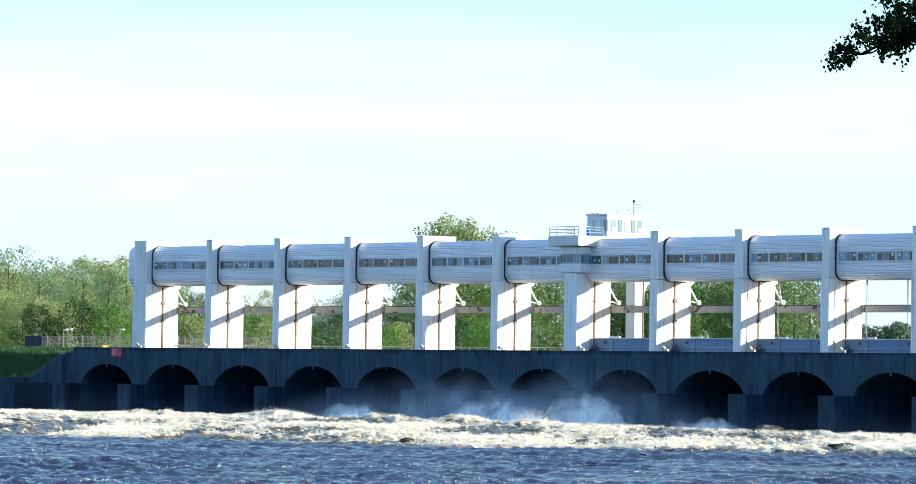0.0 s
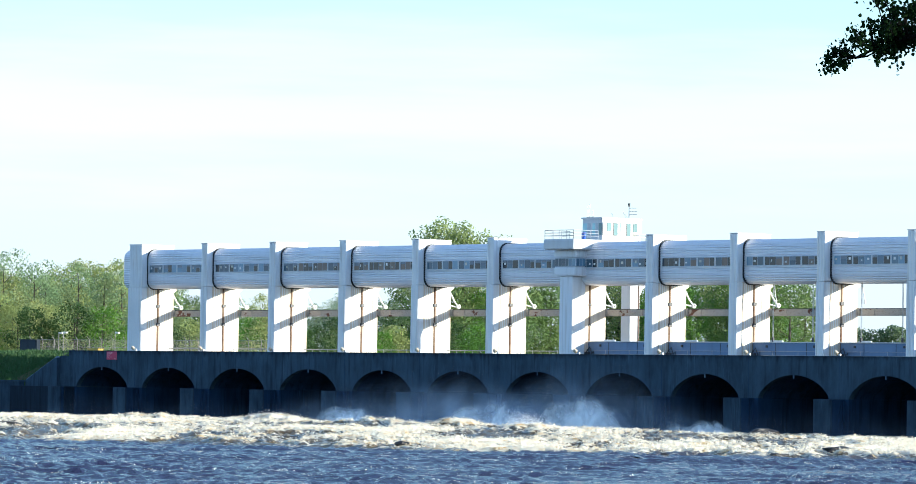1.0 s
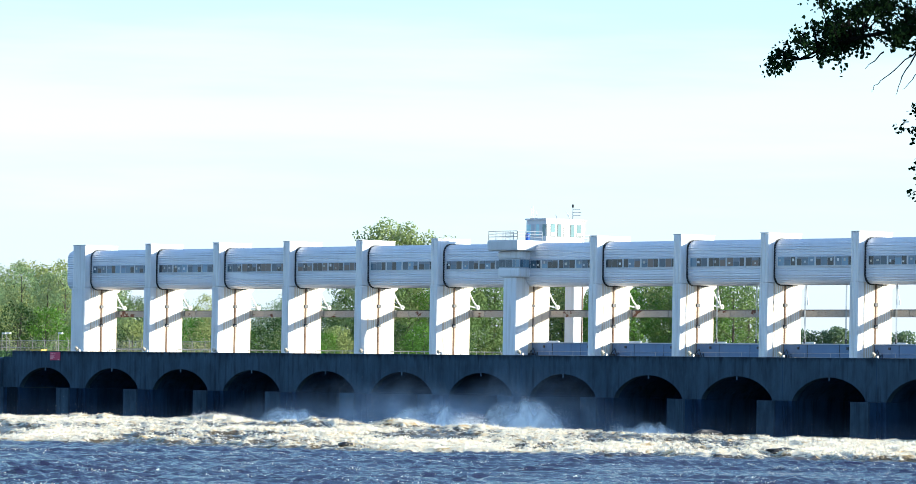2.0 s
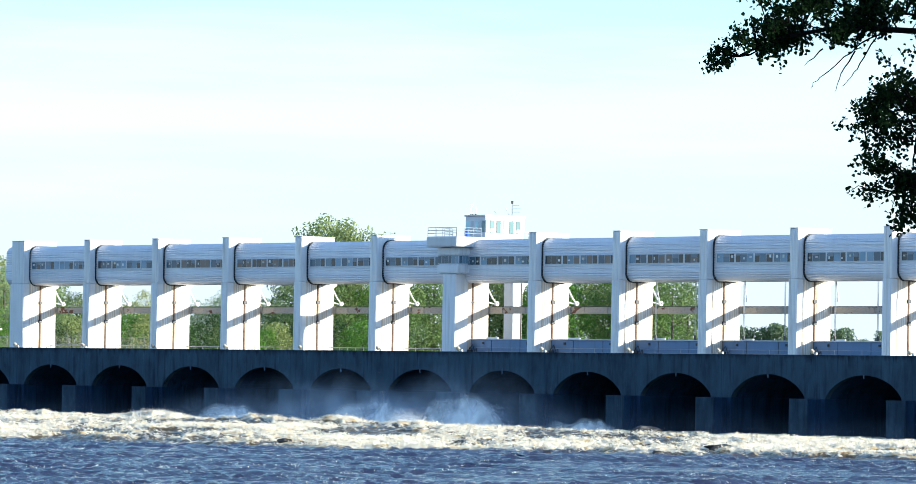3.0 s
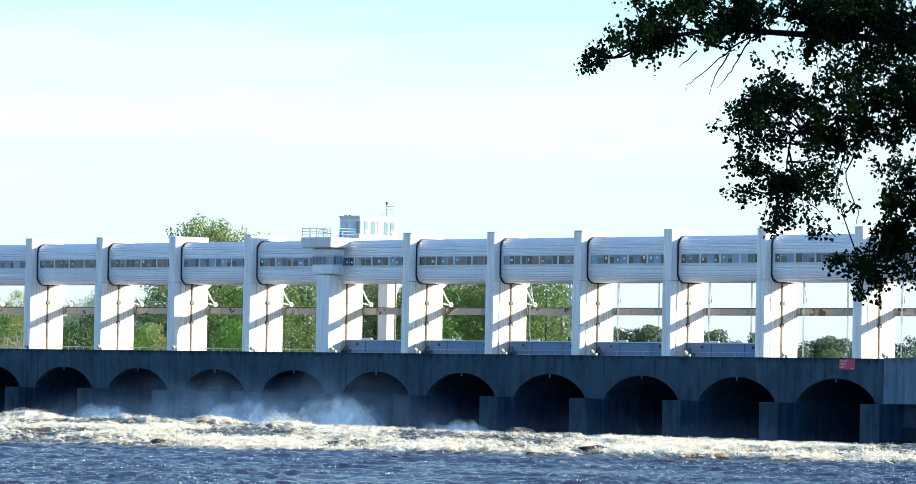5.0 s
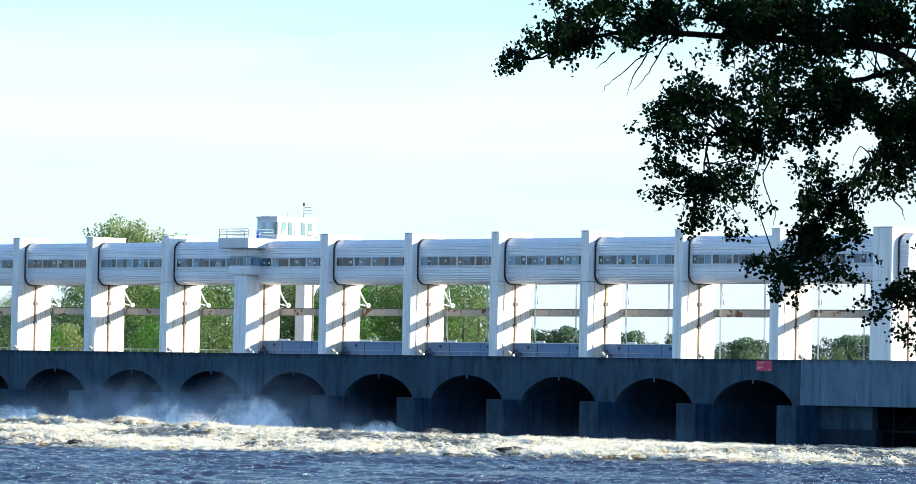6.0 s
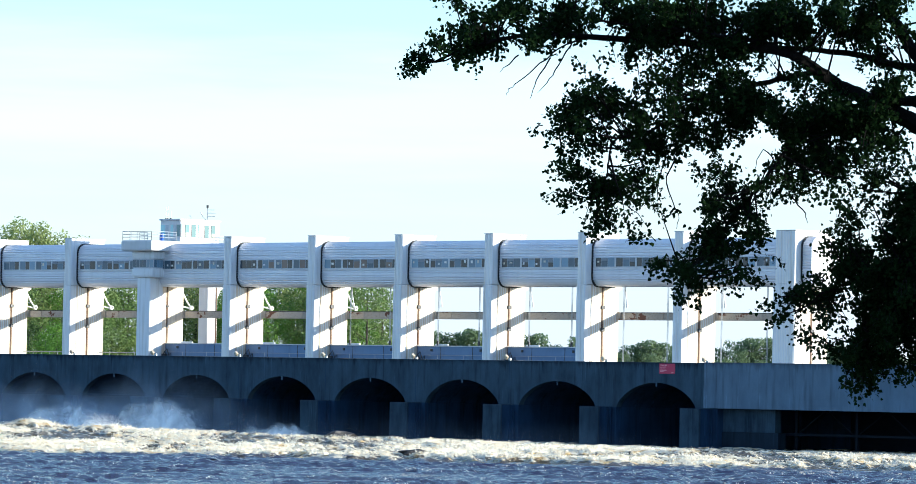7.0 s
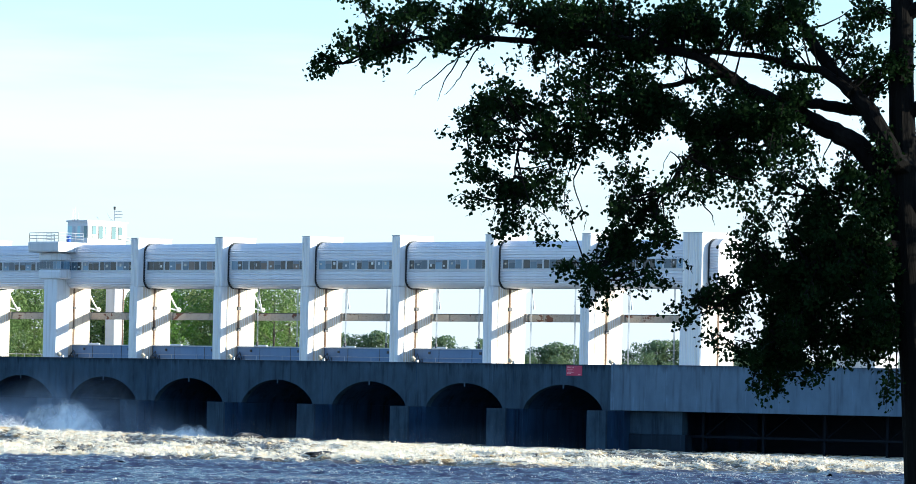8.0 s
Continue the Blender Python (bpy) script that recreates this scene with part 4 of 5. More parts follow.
whip = thing("whip_antenna", "thin whip antenna on the cabin roof", "antenna", at=(TX - 1.2, 16.4, 27.304))
part("rod", tube(bmesh.new(), [(0, 0, 0), (0, 0, 1.0)], 0.03, 5), M_GALV, whip)
part("base", boxed(-0.15, 0.15, -0.1, 0.1, 0, 0.14, bevel=0.02), M_DARK, whip)
stay = thing("roof_bracket", "bent metal bracket on the cabin roof", "bracket", at=(TX, 18.7, 27.304))
part("arm", tube(bmesh.new(), [(0, 0, 0), (-0.2, 0.2, 0.35), (-0.6, 0.3, 0.6)], 0.03, 5), M_GALV, stay)
for x, y, h in ((TX - 1.5, 14.9, 1.5), (TX - 0.9, 14.7, 1.7)):
    rod = thing("whip_antenna", "tall thin whip antenna on the cabin roof", "antenna", at=(x, y + 0.9, 27.304))
    part("rod", tube(bmesh.new(), [(0, 0, 0), (0, 0, h)], 0.022, 5), M_GALV, rod)
    part("base", boxed(-0.1, 0.1, -0.1, 0.1, 0, 0.1, bevel=0.02), M_DARK, rod)
frame_stay = thing("roof_bracket", "triangular metal bracket on the cabin roof", "bracket", at=(TX + 1.0, 20.1, 27.304))
part("arm", tube(bmesh.new(), [(0, 0, 0), (-0.25, -0.5, 1.0), (-0.25, 0.5, 0), (0, 0, 0)], 0.03, 5), M_GALV, frame_stay)
# pale leg behind the tower
leg = thing("service_tower_leg", "pale concrete leg with a curved head behind the tower", "column")
bm = bmesh.new()
extrude_profile(bm, [(25.0, 9.2), (25.0, 19.9), (28.2, 19.9), (28.2, 19.3), (27.1, 18.6), (26.6, 17.6), (26.6, 9.2)], 85.7, 87.4)
part("shaft", bm, M_COLUMN, leg)
part("downpipe", tube(bmesh.new(), [(87.48, 26.4, 9.2), (87.48, 26.4, 19.3)], 0.08, 6), M_RUST, leg)


# ---- left bank: retaining walls, stair wall, fence, lamps ----
bankw = thing("retaining_wall", "dark stained concrete retaining walls stepping down to the river", "wall", kind="structure")
bm = bmesh.new()
a = [(-2.05, 8.9), (-2.65, 8.86), (-9.5, 5.75), (-9.5, -3.5), (-2.05, -3.5)]
fr = [bm.verts.new((x, -0.1, z)) for x, z in a]
bk = [bm.verts.new((x, 0.7, z)) for x, z in a]
bm.faces.new(fr)
bm.faces.new(bk[::-1])
for i in range(len(a)):
    bm.faces.new((fr[i], bk[i], bk[(i + 1) % len(a)], fr[(i + 1) % len(a)]))
bmesh.ops.recalc_face_normals(bm, faces=bm.faces)
part("wing_wall", bm, M_WALL, bankw)
part("stair_wall", boxed(-2.04, 1.15, 0.35, 1.1, -3.5, 9.15, bevel=0.03), M_NOSE, bankw)
part("parapet_end", boxed(0.62, 1.18, -0.05, 0.34, SPRING, DECK + 0.02, bevel=0.03), M_WALL, bankw)
slope = bmesh.new()
tube(slope, [(-2.1, 0.25, 8.93), (-2.65, 0.25, 8.9), (-9.6, 0.25, 5.78)], 0.2, 4)
part("sloping_cope", slope, M_BRIDGE, bankw)
part("lower_wall", boxed(-140, -9.52, -1.2, -0.3, -3.5, 5.55, bevel=0.04), M_NOSE, bankw)
part("lower_cope", boxed(-140, -9.4, -1.3, -0.2, 5.554, 5.75, bevel=0.03), M_WALL, bankw)
part("ledge", boxed(-11.0, 2.0, -1.6, -0.12, -3.5, 5.0, bevel=0.04), M_ABUT, bankw)
for i in range(9):
    part("step", boxed(-2.8 - i * 0.32, -2.5 - i * 0.32, 0.72, 2.2, 8.4 - i * 0.19, 8.75 - i * 0.19), M_WALL, bankw)

stair_rail = thing("stair_railing", "dark steel railing beside the bank stair", "railing")
for z in (9.6, 10.1):
    part("rail", tube(bmesh.new(), [(0.4, 0.9, z), (-2.0, 0.9, z - 0.45)], 0.035, 6), M_DARK, stair_rail)
for k in range(4):
    part("post", tube(bmesh.new(), [(0.3 - 0.75 * k, 0.9, 9.0), (0.3 - 0.75 * k, 0.9, 10.1 - 0.14 * k)], 0.035, 6), M_DARK, stair_rail)
for i in range(22):
    x = -45 + i * 2.9
    f = thing("fence_panel", "wire mesh fence panel between pale angled posts", "fence", "perimeter fence", at=(x, 26, 9.7))
    part("post", tube(bmesh.new(), [(0, 0, -0.3), (0, 0, 2.1), (-0.2, -0.25, 2.5)], 0.055, 6), M_POST, f)
    for z in (0.1, 1.0, 2.05):
        part("wire", tube(bmesh.new(), [(0, 0, z), (2.9, 0, z)], 0.022, 4), M_GALV, f)
    mesh = bmesh.new()
    for k in range(14):
        box(mesh, 0.2 * k + 0.1, 0.2 * k + 0.112, -0.006, 0.006, 0.1, 2.05)
    part("mesh_wires", mesh, M_POST, f)
for x, y in ((-21.5, 24), (-34.2, 24), (-39.5, 27)):
    l = thing("street_lamp", "short pale street lamp with a flat white head", "street lamp", "street lamps", at=(x, y, 9.6))
    part("pole", tube(bmesh.new(), [(0, 0, 0), (0, 0, 3.0), (0.25, 0, 3.15)], [0.08, 0.07, 0.06], 8), M_POST, l)
    part("head", boxed(0.1, 0.95, -0.16, 0.16, 3.05, 3.3, bevel=0.05), M_WHITE, l)
# a mesh cage, simplified to a closed dark box with doors
shed = thing("utility_cabinet", "blue-grey mesh cage by the fence, built as a closed box", "cabinet", at=(-46.5, 25, 9.6))
part("body", boxed(0, 4.3, 0, 0.6, 0, 2.05, bevel=0.04), M_CAGE, shed)
part("roof", boxed(-0.1, 4.4, -0.1, 0.7, 2.054, 2.18, bevel=0.03), M_CAGE, shed)
for x in (0.25, 2.2):
    part("door", boxed(x, x + 1.8, -0.04, -0.004, 0.12, 1.92, bevel=0.01), M_CAGE, shed)
box_y = thing("salt_bin", "low yellow bin beside the fence", "bin", at=(-25.5, 22, 9.6))
part("body", boxed(0, 2.6, 0, 1.0, 0, 0.75, bevel=0.1), plain("yellow_plastic", (0.62, 0.42, 0.03), 0.5), box_y)
part("lid", boxed(-0.05, 2.65, -0.05, 1.05, 0.754, 0.86, bevel=0.03), plain("faded_yellow", (0.55, 0.40, 0.06), 0.5), box_y)
kiosk = thing("site_hut", "pale site hut with a flat dark roof behind the end pier", "hut", at=(207, 24, 9.3))
part("body", boxed(0, 5.5, 0, 4, 0, 2.2, bevel=0.04), M_TRIM, kiosk)
part("roof", boxed(-0.2, 5.7, -0.2, 4.2, 2.204, 2.4, bevel=0.03), M_FRAME, kiosk)
part("door", boxed(1.0, 1.9, -0.04, -0.004, 0.05, 2.0), M_FRAME, kiosk)


# ---- woods ----
def leaf_cards(rng, centres, outward, size, loose=0.34):
    """Small bent leaf sprays, two triangles folded along a midrib, that mostly face out of their clump."""
    n = len(centres)
    f = outward + rng.normal(size=(n, 3)) * loose
    f /= np.linalg.norm(f, axis=1, keepdims=True)
    d = np.cross(f, rng.normal(size=(n, 3)))
    d /= np.linalg.norm(d, axis=1, keepdims=True)
    e = np.cross(f, d)
    s = size * rng.uniform(0.55, 1.45, (n, 1))
    base, tip = centres - d * s * 0.5, centres + d * s * 0.6
    left, right = centres + e * s * 0.36 - f * s * 0.06, centres - e * s * 0.36 - f * s * 0.06
    verts = np.stack([base, left, tip, right], 1).reshape(-1, 3)
    q = np.arange(n)[:, None] * 4
    return verts, np.concatenate([q + [0, 1, 2], q + [0, 2, 3]])


def crown_points(rng, n, lobes):
    """Points on the shells of many clumps (rows of centre and radius), a few of them inside, and the way out of each clump."""
    lobes = np.array(lobes)
    pick = rng.choice(len(lobes), n, p=lobes[:, 3] ** 2 / (lobes[:, 3] ** 2).sum())
    d = rng.normal(size=(n, 3))
    d /= np.linalg.norm(d, axis=1, keepdims=True)
    r = np.where(rng.rand(n, 1) < 0.25, rng.uniform(0.3, 0.8, (n, 1)), 0.94 + 0.08 * rng.normal(size=(n, 1)))
    return lobes[pick, :3] + d * r * lobes[pick, 3:4] * [1, 1, 0.8], d


def woodland_tree(seed, height, spread, leaves, material, label, low=0.08, size=0.31, clumps=38, open_crown=0.0):
    """open_crown: how far the clumps draw apart, with sky and limbs between them."""
    rng = np.random.RandomState(seed)
    t = thing("tree", label, "tree", "woodland trees")
    bm = bmesh.new()
    tube(bm, [(0, 0, -0.6), (0.1, 0, height * 0.25), (-0.1, 0.1, height * 0.55), (0, 0, height * 0.86)],
         [height * 0.020, height * 0.015, height * 0.010, height * 0.003], 7)
    lobes = []
    for k in range(clumps):
        h = low + (0.95 - low) * (k + rng.uniform(0, 1)) / clumps
        wide = spread * (1.08 - 1.35 * max(h - 0.5, 0) - 0.5 * max(0.35 - h, 0))
        a = k * 2.4 + rng.uniform(-0.5, 0.5)
        r = wide * rng.uniform(0.35, 0.88)
        lobes.append((math.cos(a) * r, math.sin(a) * r, h * height, spread * rng.uniform(0.23, 0.41) * (1 - 0.35 * open_crown)))
        if k % 4 == 0 and h > 0.2:
            z = h * height - spread * 0.45
            tube(bm, [(0, 0, z), (math.cos(a) * r * 0.5, math.sin(a) * r * 0.5, z + spread * 0.2), (math.cos(a) * r * 0.7, math.sin(a) * r * 0.7, h * height - spread * 0.1)],
                 [height * 0.005, height * 0.0035, height * 0.0015], 5)
    part("trunk", bm, M_BARK_FAR, t)
    lobes.append((0, 0, height * 0.95, spread * 0.2))
    v, f = leaf_cards(rng, *crown_points(rng, leaves, lobes), size)
    crown = new("crown", raw_mesh("crown", v, f, material, False))
    crown.parent = t
    return t


GREEN, DEEP = "leafy green woodland tree with an uneven sunlit crown", "dark green broad bushy tree by the dam"
protos = [woodland_tree(11, 17, 5.2, 4400, M_FOLIAGE, GREEN), woodland_tree(12, 19, 4.4, 4400, M_FOLIAGE, GREEN),
          woodland_tree(13, 15, 5.8, 4400, M_SCRUB, GREEN), woodland_tree(14, 18, 4.8, 4400, M_FOLIAGE, GREEN)]
maples = [woodland_tree(15, 18, 5.4, 4400, M_MAPLE, GREEN), woodland_tree(16, 15, 5.0, 4400, M_MAPLE, GREEN)]
deep = [woodland_tree(18, 17, 5.2, 4400, M_WOOD, GREEN), woodland_tree(19, 15, 5.0, 4400, M_WOOD, GREEN)]
airy = [woodland_tree(17, 19, 6.0, 2600, M_AIRY, GREEN, 0.3, 0.34, 30, 0.8)]
bushes = [woodland_tree(21, 8, 4.2, 2400, M_FOLIAGE_DARK, DEEP, 0.05, 0.30), woodland_tree(23, 7, 3.4, 2400, M_FOLIAGE_DARK, DEEP, 0.05, 0.30)]
scrub = [woodland_tree(22, 6.5, 3.6, 2200, M_SCRUB, DEEP, 0.05, 0.30), woodland_tree(24, 7.5, 3.8, 2200, M_MAPLE, DEEP, 0.05, 0.30)]
far_trees = [woodland_tree(31, 15, 5.4, 2300, M_FOLIAGE_FAR, GREEN, 0.03, 0.60, 26), woodland_tree(32, 13, 5.6, 2300, M_FOLIAGE_FAR, GREEN, 0.03, 0.60, 26)]
used_proto = {}


def plant(kinds, x, y, height, rng, label=""):
    p = rng.choice(kinds)
    base_h = PROTO_H[p.name]
    s = height / base_h
    m = pose(x, y, float(ground_height(np.array(x), np.array(y))) - 0.1, 0, 0, rng.uniform(0, 360)) @ Matrix.Diagonal((s * rng.uniform(0.9, 1.15), s * rng.uniform(0.9, 1.15), s, 1))
    if p.name in used_proto:
        t = copy_thing(p, m)
    else:
        used_proto[p.name] = 1
        t = p
        t.location = m.translation
    if label:
        t["label"] = label
    return t


PROTO_H = {}
for p, h in zip(protos + maples + deep + airy + bushes + scrub + far_trees, (17, 19, 15, 18, 18, 15, 17, 15, 19, 8, 7, 6.5, 7.5, 15, 13)):
    PROTO_H[p.name] = h


def belt(kinds, start, end, deep, count, heights, seed, label=""):
    """Trees scattered along a line of the plan, in a strip of some depth."""
    rng = random.Random(seed)
    a, b = Vector(start), Vector(end)
    side = Vector((-(b - a).y, (b - a).x)).normalized()
    for i in range(count):
        p = a.lerp(b, (i + rng.uniform(0.1, 0.9)) / count) + side * rng.uniform(-deep, deep)
        plant(kinds, p.x, p.y, rng.uniform(*heights), rng, label)


belt(protos, (-314, 194), (-285, 233), 70, 38, (17, 22), 31, "tall pale green poplar in the dense wood")
belt(protos + protos[2:3], (-226, 179), (-192, 222), 40, 28, (10, 14), 32)
belt(protos[2:3], (-196, 108), (-180, 128), 9, 9, (8, 13), 39, "sunlit yellow-green willow at the edge of the wood")
belt(deep + maples[:1], (-156, 187), (-136, 210), 25, 15, (13, 18), 33)
belt(maples + deep, (-340, 388), (-298, 432), 40, 18, (22, 27), 34, "dense green broadleaf tree behind the dam")
belt(protos[2:3] + maples, (-338, 400), (-296, 436), 25, 12, (16, 26), 38, "sunlit yellow-green broadleaf tree behind the dam")
belt(far_trees, (-582, 715), (-430, 851), 30, 60, (9, 12.5), 35, "distant green tree on the far shore")
# the taller groups of the far shore: how far along it, and height
rng_shore = random.Random(44)
for along, h in ((0.052, 17.8), (0.071, 16.1), (0.088, 17.0), (0.106, 18.4), (0.121, 17.9), (0.201, 16.9), (0.216, 17.3), (0.242, 13.7), (0.275, 16.5), (0.291, 14.3), (0.345, 12.1), (0.362, 14.2), (0.376, 14.8), (0.391, 15.8), (0.413, 15.2), (0.478, 13.9), (0.495, 13.8), (0.526, 16.4), (0.545, 17.2), (0.563, 17.5), (0.581, 17.4), (0.603, 16.0), (0.666, 16.0), (0.689, 15.2)):
    plant(far_trees, -582 + 152 * along, 715 + 136 * along, 0.96 * h, rng_shore, "distant green tree standing tall on the far shore")
rng_bush = random.Random(36)
for kinds, x, y, h, told in ((bushes, -66.1, 40.6, 7.0, "dark green bushy tree beside the fence"), (bushes, -64.3, 42.8, 5.4, "dark green bushy tree beside the fence"),
                             (bushes, -61.9, 46.0, 5.8, "dark green bushy tree beside the fence"), (scrub, -59.4, 49.4, 5.2, "pale green shrub beside the fence"),
                             (scrub, -70.6, 35.2, 6.2, "pale green shrub beside the fence"), (scrub, -57.2, 52.6, 4.6, "pale green shrub beside the fence")):
    plant(kinds, x, y, h, rng_bush, told)
belt(scrub + bushes[:1], (-111, 98), (-73, 146), 30, 30, (4, 8), 37, "leafy bush on the bank behind the dam")
rng_tall = random.Random(5)
for x, y, h in ((-145, 183.8, 25.0), (-146, 190.2, 27.2), (-147, 189.0, 26.2), (-145, 194.3, 26.6), (-146, 195.0, 25.6), (-141.6, 198.2, 24.2)):
    plant(airy, x, y, h, rng_tall, "very tall open-crowned tree rising above the gallery")

# the poplar's bank, behind and beside the viewpoint: unseen trees added to shade it
belt(far_trees, (600, -430), (520, -470), 6, 9, (11, 15), 41, "unseen leafy tree added behind the viewpoint to block skylight")
belt(far_trees, (590, -395), (545, -330), 4, 9, (10, 15), 42, "unseen leafy tree added beside the big poplar to shade it")

# grass on the near slope of the left bank
rng = np.random.RandomState(4)
n = 60000
gxs, gys = rng.uniform(-75, -9, n), rng.uniform(0.2, 15, n)
gz = ground_height(gxs, gys)
base = np.stack([gxs, gys, gz], -1)
lean = rng.normal(size=(n, 3)) * 0.18
h = rng.uniform(0.15, 0.5, (n, 1))
wv = np.stack([rng.normal(size=n), rng.normal(size=n), np.zeros(n)], -1)
wv = wv / np.linalg.norm(wv, axis=1, keepdims=True) * 0.09
verts = np.stack([base - wv, base + wv, base + lean * h + np.array([0, 0, 1]) * h], 1).reshape(-1, 3)
tagged(new("grass", raw_mesh("grass", verts, np.arange(3 * n).reshape(-1, 3), M_GRASS, False)), "rough green grass on the river bank slope", "grass", kind="stuff")


# ---- rocks and spray in the rapids ----
def rock(x, y, sx, sy, sz, seed):
    bm = bmesh.new()
    bmesh.ops.create_icosphere(bm, subdivisions=3, radius=1)
    for v in bm.verts:
        v.co *= 1 + 0.45 * noise.noise(v.co * 1.3 + Vector((seed, 0, 0))) + 0.15 * noise.noise(v.co * 4 + Vector((0, seed, 0)))
        v.co = Vector((v.co.x * sx, v.co.y * sy, v.co.z * sz))
    me = bpy.data.meshes.new("rock")
    bm.to_mesh(me)
    bm.free()
    me.materials.append(M_ROCK)
    ob = tagged(new("rock", me), "dark wet rock breaking the surface of the rapids", "rock", "river rocks")
    ob.location = (x, y, float(river_shape(np.array([float(x)]), np.array([float(y)]))[0][0]))
    ob.rotation_euler = (0, 0, radians(48 + seed * 7))
    return ob


for i, (x, y, sx, sy, sz) in enumerate(((226.5, -127.6, 0.65, 0.45, 0.2), (145, -112, 1.5, 0.7, 0.42), (246.3, -94, 1.5, 0.55, 0.34),
                                        (254, -122, 0.42, 0.35, 0.26), (260.3, -115.4, 0.5, 0.4, 0.26), (195, -54, 2.1, 0.8, 0.62))):
    rock(x, y, sx, sy, sz, i + 1)


def spray(x, y, wide, tall, count, seed, size):
    """A burst of water thrown up at the foot of a pier: many jets of small drops."""
    r = np.random.RandomState(seed)
    jets = 60
    jx = np.clip(r.normal(size=jets) * 0.45, -1.3, 1.3)
    jh = tall * np.clip(1.1 - jx * jx * 0.7, 0.2, 1) * r.uniform(0.35, 1.0, jets)
    lean = r.normal(size=jets) * 0.35
    pick = r.randint(0, jets, count)
    up = r.rand(count) ** 2.2
    z = jh[pick] * up
    spread = 0.22 + 0.55 * up
    c = np.stack([x + jx[pick] * wide + lean[pick] * z + r.normal(size=count) * spread, y + r.normal(size=count) * (0.5 + spread), float(river_level(np.array(x), np.array(y))) - 0.2 + z + r.normal(size=count) * 0.12], -1)
    s = (size * r.uniform(0.5, 1.5, count) * (1.3 - 0.7 * up))[:, None, None]
    v = (c[:, None, :] + r.normal(size=(count, 3, 3)) * s).reshape(-1, 3)
    return tagged(new("spray", raw_mesh("spray", v, np.arange(3 * count).reshape(-1, 3), M_SPRAY, False)), "white burst of spray thrown up below the dam", "spray", kind="stuff")


def vapour(name, tint, thick):
    """Thin vapour that fades towards the rim of each puff."""
    n = Nodes(name, 1.0)
    n.color(tint)
    n.bsdf.inputs["Specular IOR Level"].default_value = 0.0
    veil = n.add("ShaderNodeAttribute")
    veil.attribute_name = "veil"
    clear = n.add("ShaderNodeBsdfTransparent")
    thin = n.math("MULTIPLY", veil.outputs["Fac"], n.span(n.noise(0.28, detail=5, rough=0.55), 0.30, 0.72, 0.03, thick))
    mixer = n.add("ShaderNodeMixShader", Fac=thin)
    n.tree.links.new(clear.outputs[0], mixer.inputs[1])
    n.tree.links.new(n.bsdf.outputs[0], mixer.inputs[2])
    n.tree.links.new(mixer.outputs[0], n.tree.nodes["Material Output"].inputs["Surface"])
    return n.mat


spray(120, -58, 4.0, 1.7, 16000, 1, 0.035)
spray(137, -58, 4.5, 1.3, 14000, 7, 0.035)
spray(151, -58, 3.6, 1.3, 11000, 2, 0.035)
spray(162, -57, 0.6, 2.6, 16000, 3, 0.03)
spray(177, -60, 5.0, 1.0, 8000, 5, 0.03)
spray(119.5, -10, 4.6, 3.6, 60000, 4, 0.034)
spray(103, -10, 5.5, 2.6, 44000, 9, 0.03)
spray(74, -10, 5.0, 2.0, 20000, 8, 0.03)


def mist(x0, x1, y, tall, strength, seed):
    """A drifting bank of vapour over the foot of the arches, swelling and thinning along the wall."""
    r = np.random.RandomState(seed)
    xs, hs = np.linspace(x0, x1, 90), np.linspace(0, 1, 14)
    X, H = np.meshgrid(xs, hs, indexing="ij")
    q = (X - x0) / (x1 - x0)
    top = tall * (0.45 + 0.55 * value_noise(X / 9, X * 0, seed)) * np.sin(q * math.pi) ** 0.5
    v = np.stack([X, y + 1.2 * np.sin(X * 0.23 + seed) + 1.4 * H * value_noise(X / 5, H * 3, seed + 50), 0.6 + H * (0.3 + top)], -1).reshape(-1, 3)
    me = raw_mesh("mist", v, grid_faces(90, 14), M_MIST)
    veil = me.attributes.new("veil", "FLOAT", "POINT")
    veil.data.foreach_set("value", (strength * (1 - H) ** 1.4 * np.sin(q * math.pi) ** 0.6 * (0.4 + 0.9 * np.exp(-((X - 103) / 20) ** 2))).ravel().astype(np.float32))
    return tagged(new("mist", me), "pale drifting mist at the foot of the arches", "mist", kind="stuff")


M_MIST = vapour("vapour", (0.74, 0.83, 0.98), 0.34)
M_PLUME = vapour("spray_cloud", (0.95, 0.96, 0.98), 0.5)
for k in range(5):
    mist(44 + 3 * k, 148 - 5 * k, -4.5 - 1.6 * k, 9.5 - 0.8 * k, 1.0, 61 + k)


